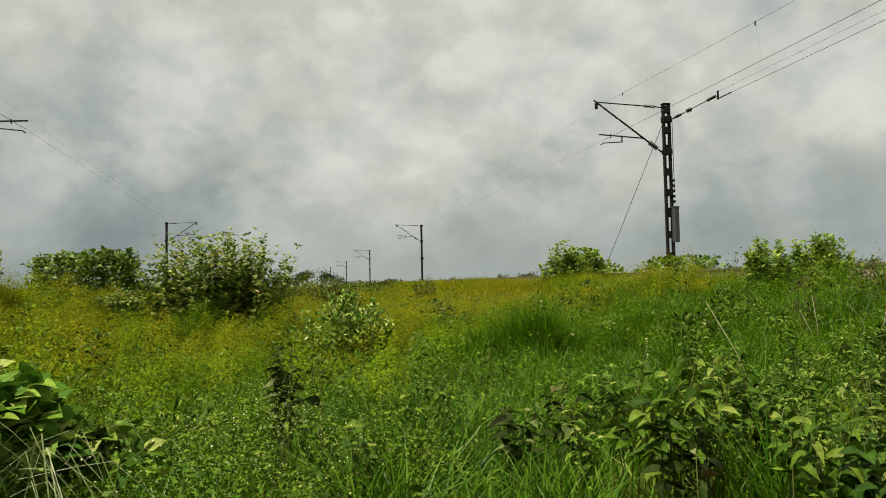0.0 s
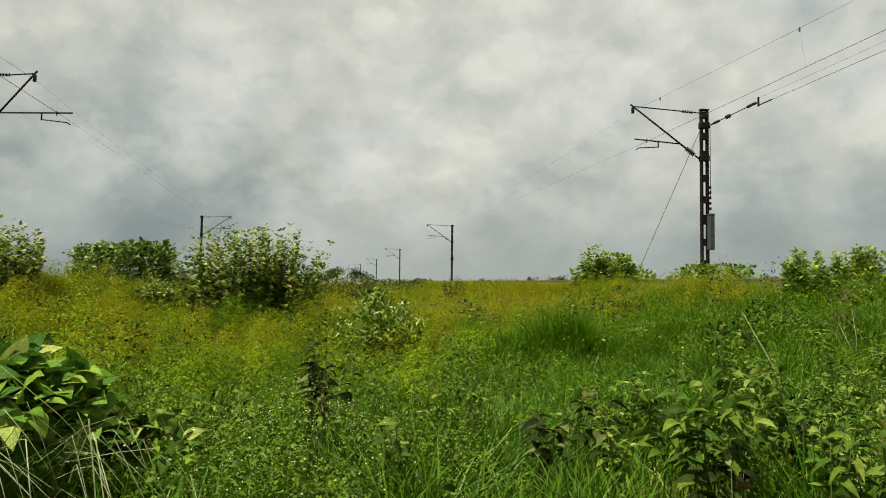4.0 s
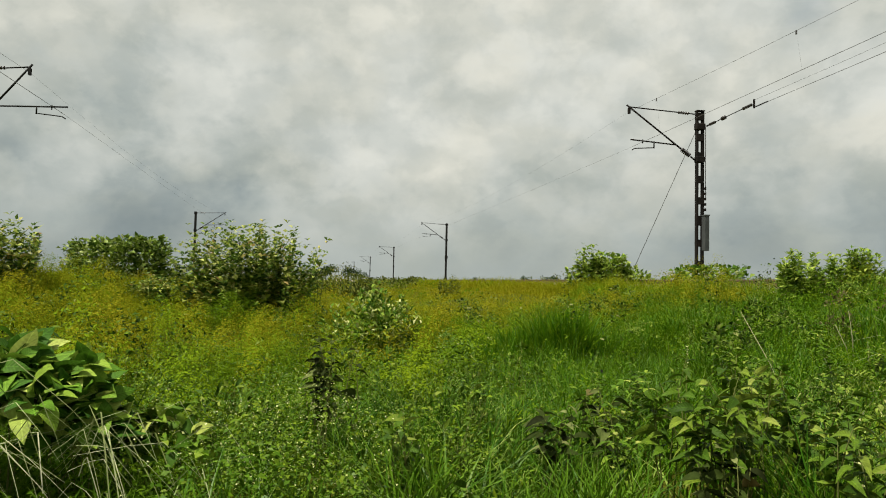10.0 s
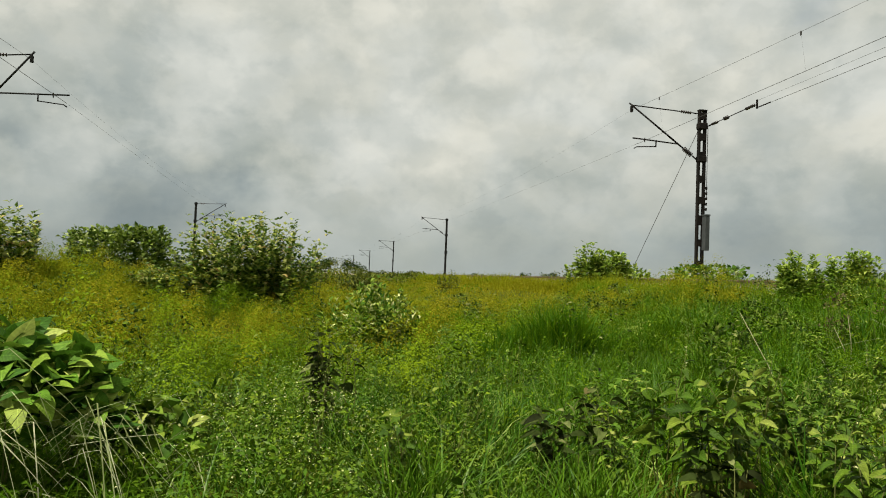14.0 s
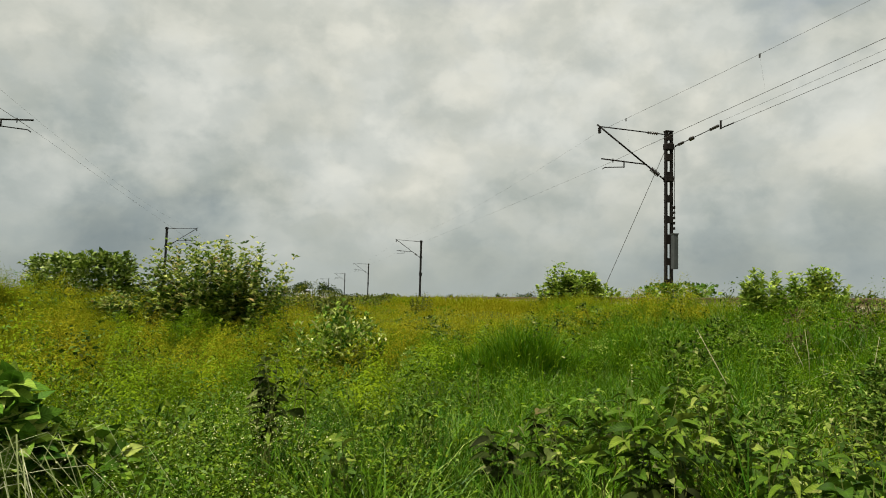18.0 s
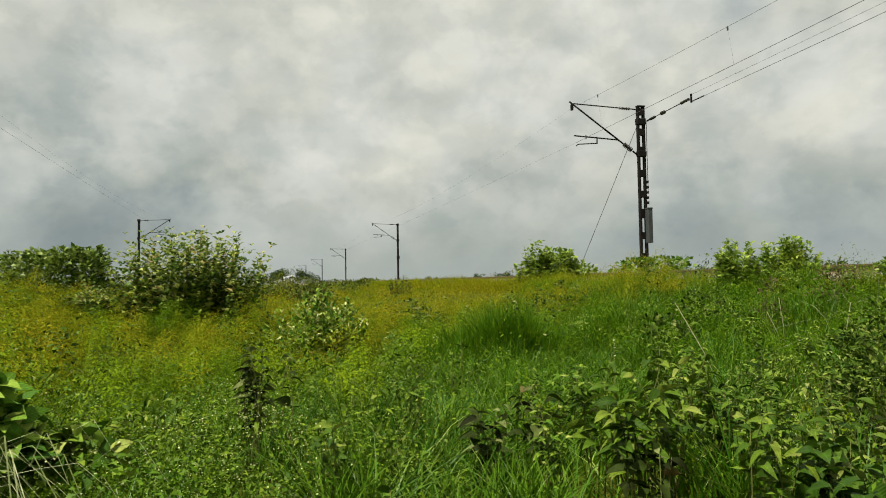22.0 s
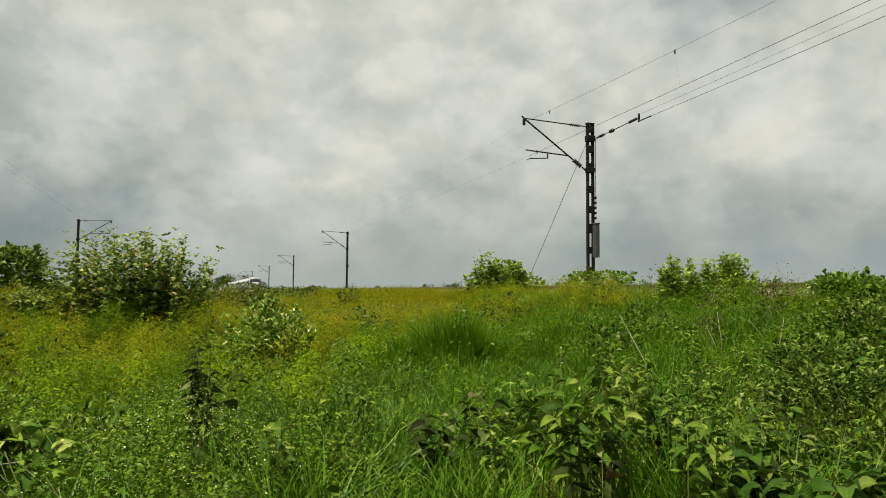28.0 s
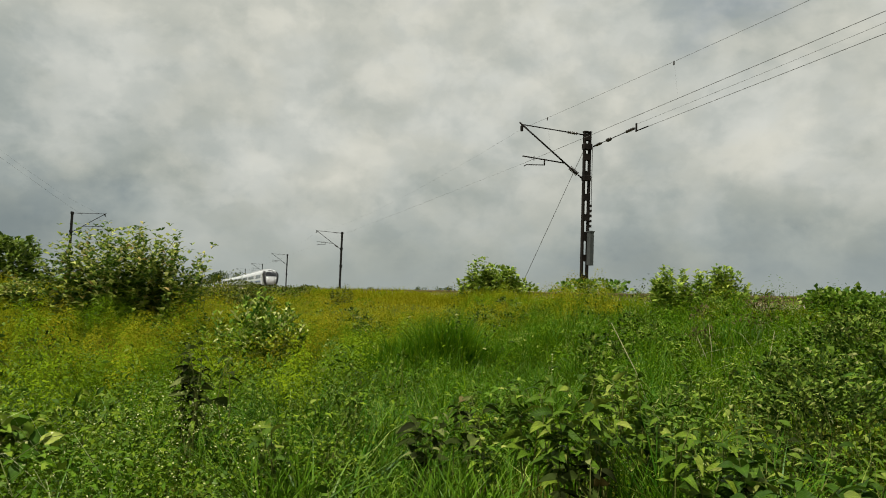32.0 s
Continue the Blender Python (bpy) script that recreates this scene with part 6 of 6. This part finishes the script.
for mx, my, spread, mh, count in mounds_before:
    mounds("soft weeds heaped against a shrub", count, 260, 0.0, 1.0, 0.26, mh, 0.026, M_MOUND_GOLD if my > 12.5 else M_MOUND_GREEN, lambda x, y: 1 + 0 * x, at=(mx, my, spread))


def flower_patch(cx, cy, half, n, label):
    x, y = cx + rng.normal(0, half, n), cy + rng.normal(0, half, n)
    z = land(x, y) + 0.48 * canopy(x, y) * rng.uniform(0.75, 1.1, n)
    d = rng.normal(0, 1, (n, 3))
    nrm = UP + rng.normal(0, 0.4, (n, 3))
    me = leaves_mesh("tiny_flowers", np.stack([x, y, z], 1), d, nrm, 0.008 * rng.uniform(0.6, 1.3, n), leaf_shape(1.0, 0.9, 2, 0.1, 0.1))
    return tagged(link("tiny_flowers", me, M_FLOWER), label, "flowers", kind="stuff")


flower_patch(-0.02, 3.3, 0.16, 320, "tiny pale flowers on low herbs")
flower_patch(-0.4, 2.9, 0.28, 420, "tiny pale flowers on low herbs")
flower_patch(0.0, 2.6, 0.25, 300, "tiny pale flowers on low herbs")
flower_patch(-0.6, 4.0, 0.5, 420, "tiny pale flowers on low herbs")


# ---- the distance ----
def far_tree(x, y, h, w, seed, label="distant dark green tree on the horizon", name="tree"):
    rng_ = np.random.default_rng(seed)
    zb = float(land(x, y))
    t = empty(name, x, y, zb, label=label, category="tree", group="distant trees")
    tube("trunk", [(0, 0, -0.2), (0.1, 0, h * 0.3), (0, 0, h * 0.7)], [0.05 * h, 0.035 * h, 0.012 * h], M_WOOD, t)
    n = 420
    c = rng_.normal(0, 1, (14, 3))
    c /= np.linalg.norm(c, axis=1, keepdims=True)
    c = c * np.array([w * 0.32, w * 0.32, h * 0.2]) * rng_.uniform(0.5, 1.1, (14, 1)) + np.array([0, 0, h * 0.62])
    o = rng_.normal(0, 1, (n, 3))
    o /= np.linalg.norm(o, axis=1, keepdims=True)
    p = c[rng_.integers(14, size=n)] + o * w * 0.17 * rng_.uniform(0.5, 1, (n, 1))
    me = leaves_mesh("crown", p, o + rng_.normal(0, 0.5, (n, 3)), UP + rng_.normal(0, 0.6, (n, 3)), h * 0.11 * rng_.uniform(0.6, 1.3, n), SMALL)
    link("crown", me, M_FARLEAF, t)
    return t


for k, (tx, ty, th, tw) in enumerate(((1.5, 345, 7.0, 9), (5.5, 335, 8.0, 9), (-3.0, 330, 5.5, 8), (17.5, 420, 9.5, 11), (22.5, 430, 8.0, 10), (28.0, 450, 6.0, 9), (-9.0, 360, 6.0, 9), (3.5, 360, 7.5, 9))):
    far_tree(tx, ty, th, tw, 300 + k)
rt = random.Random(4)
for k in range(46):
    az = math.radians(rt.uniform(-26, 56))
    if 0.01 < az < 0.08 or (math.radians(24) < az < math.radians(30)):
        continue
    dist = rt.uniform(560, 900)
    h = rt.uniform(3.5, 6.5)
    far_tree(dist * math.sin(az), dist * math.cos(az), h, h * rt.uniform(1.3, 2.4), 400 + k)
for k, (bx, by, bw, bh) in enumerate(((34.0, 49.0, 1.4, 2.35), (30.3, 33.2, 0.9, 2.35), (32.2, 34.1, 0.8, 2.5))):
    bush("low_shrub", "rounded olive shrub beyond the railway track", bx, by, bw, bh, 130, 9, 0.16, PLAIN, M_FIELDSHRUB, 730 + k, single=0, sprigs=3, clump_r=0.22, stems=3)
for k, (az, dist, h, w) in enumerate(((13.24, 150, 2.0, 1.4), (16.8, 150, 2.6, 3.2), (18.4, 300, 4.6, 5.5), (19.2, 305, 5.2, 6), (20.2, 300, 4.8, 5))):
    a_ = math.radians(az)
    far_tree(dist * math.sin(a_), dist * math.cos(a_), h, w, 500 + k)

def build_butterfly():
    b = empty("butterfly", 2.0, 4.9, 0.95, label="small dark butterfly with pale-edged wings", category="butterfly")
    tube("body", [(0, -0.012, 0), (0, -0.004, 0.0006), (0, 0.004, 0.0008), (0, 0.010, 0.0004)], [0.0006, 0.0016, 0.002, 0.0010], M_WING, b)
    wings = []
    for s in (-1, 1):
        bm = bmesh.new()
        out = [(0, 0.006), (0.012, 0.019), (0.024, 0.024), (0.027, 0.018), (0.022, 0.006), (0.024, -0.004), (0.019, -0.016), (0.010, -0.019), (0, -0.006)]
        for lift in (0.0, 0.0005):
            bm.faces.new([bm.verts.new((s * x_, y_, lift)) for x_, y_ in (out if s * (lift - 0.0002) > 0 else out[::-1])])
        wg = part("wing", bm, M_WING, b)
        wings.append((s, wg))
    return b, wings


BUTTERFLY, WINGS = build_butterfly()


# ---- what moves ----
def motions():
    flight = [(0.0, 2.0, 4.9, 0.95), (16.2, 2.0, 4.9, 0.95), (16.5, 1.80, 4.35, 1.42), (16.7, 1.58, 4.02, 1.84), (16.8, 1.392, 3.758, 2.011), (16.9, 1.185, 3.398, 2.054), (17.0, 0.995, 3.137, 2.073), (17.1, 0.769, 2.789, 2.01), (17.2, 0.537, 2.448, 1.856), (17.3, 0.268, 2.194, 1.694), (17.4, 0.056, 2.054, 1.549), (17.6, -0.264, 1.967, 1.36), (18.1, -0.9, 2.3, 0.98), (32.0, -0.9, 2.3, 0.98)]
    walk(BUTTERFLY, [(t, pose(x, y, z, 0, 0, 138)) for t, x, y, z in flight])
    beat = [(0.0, 78), (16.2, 78), (16.4, 10), (16.5, 70), (16.6, 5), (16.7, 65), (16.8, 76), (16.9, 5), (17.0, 12), (17.1, 55), (17.2, 72), (17.3, -5), (17.4, 66), (17.5, 0), (17.6, 68), (17.8, 0), (18.1, 78), (32.0, 78)]
    for s, wg in WINGS:
        walk(wg, [(t, pose(0, 0, 0.001, 0, -s * a_, 0)) for t, a_ in beat])
    def on_line(y, length):
        """Pose of a vehicle whose front stands at y on the line."""
        x0, x1 = TRACK_X + float(track_shift(y)), TRACK_X + float(track_shift(y + length))
        return pose(x0, y, RAIL_Z, 0, 0, math.degrees(math.atan2(x0 - x1, length)))

    times = [2.0 * k for k in range(17)]
    fronts = [131.0 + 16.6 * (32.0 - t) for t in times]
    rows = [(t, on_line(y, 23.4)) for t, y in zip(times, fronts)]
    for back, car in COACHES:
        walk(car, [(t, m.inverted() @ on_line(y + back, 23.4)) for (t, m), y in zip(rows, fronts)])
    walk(TRAIN, rows)


motions()
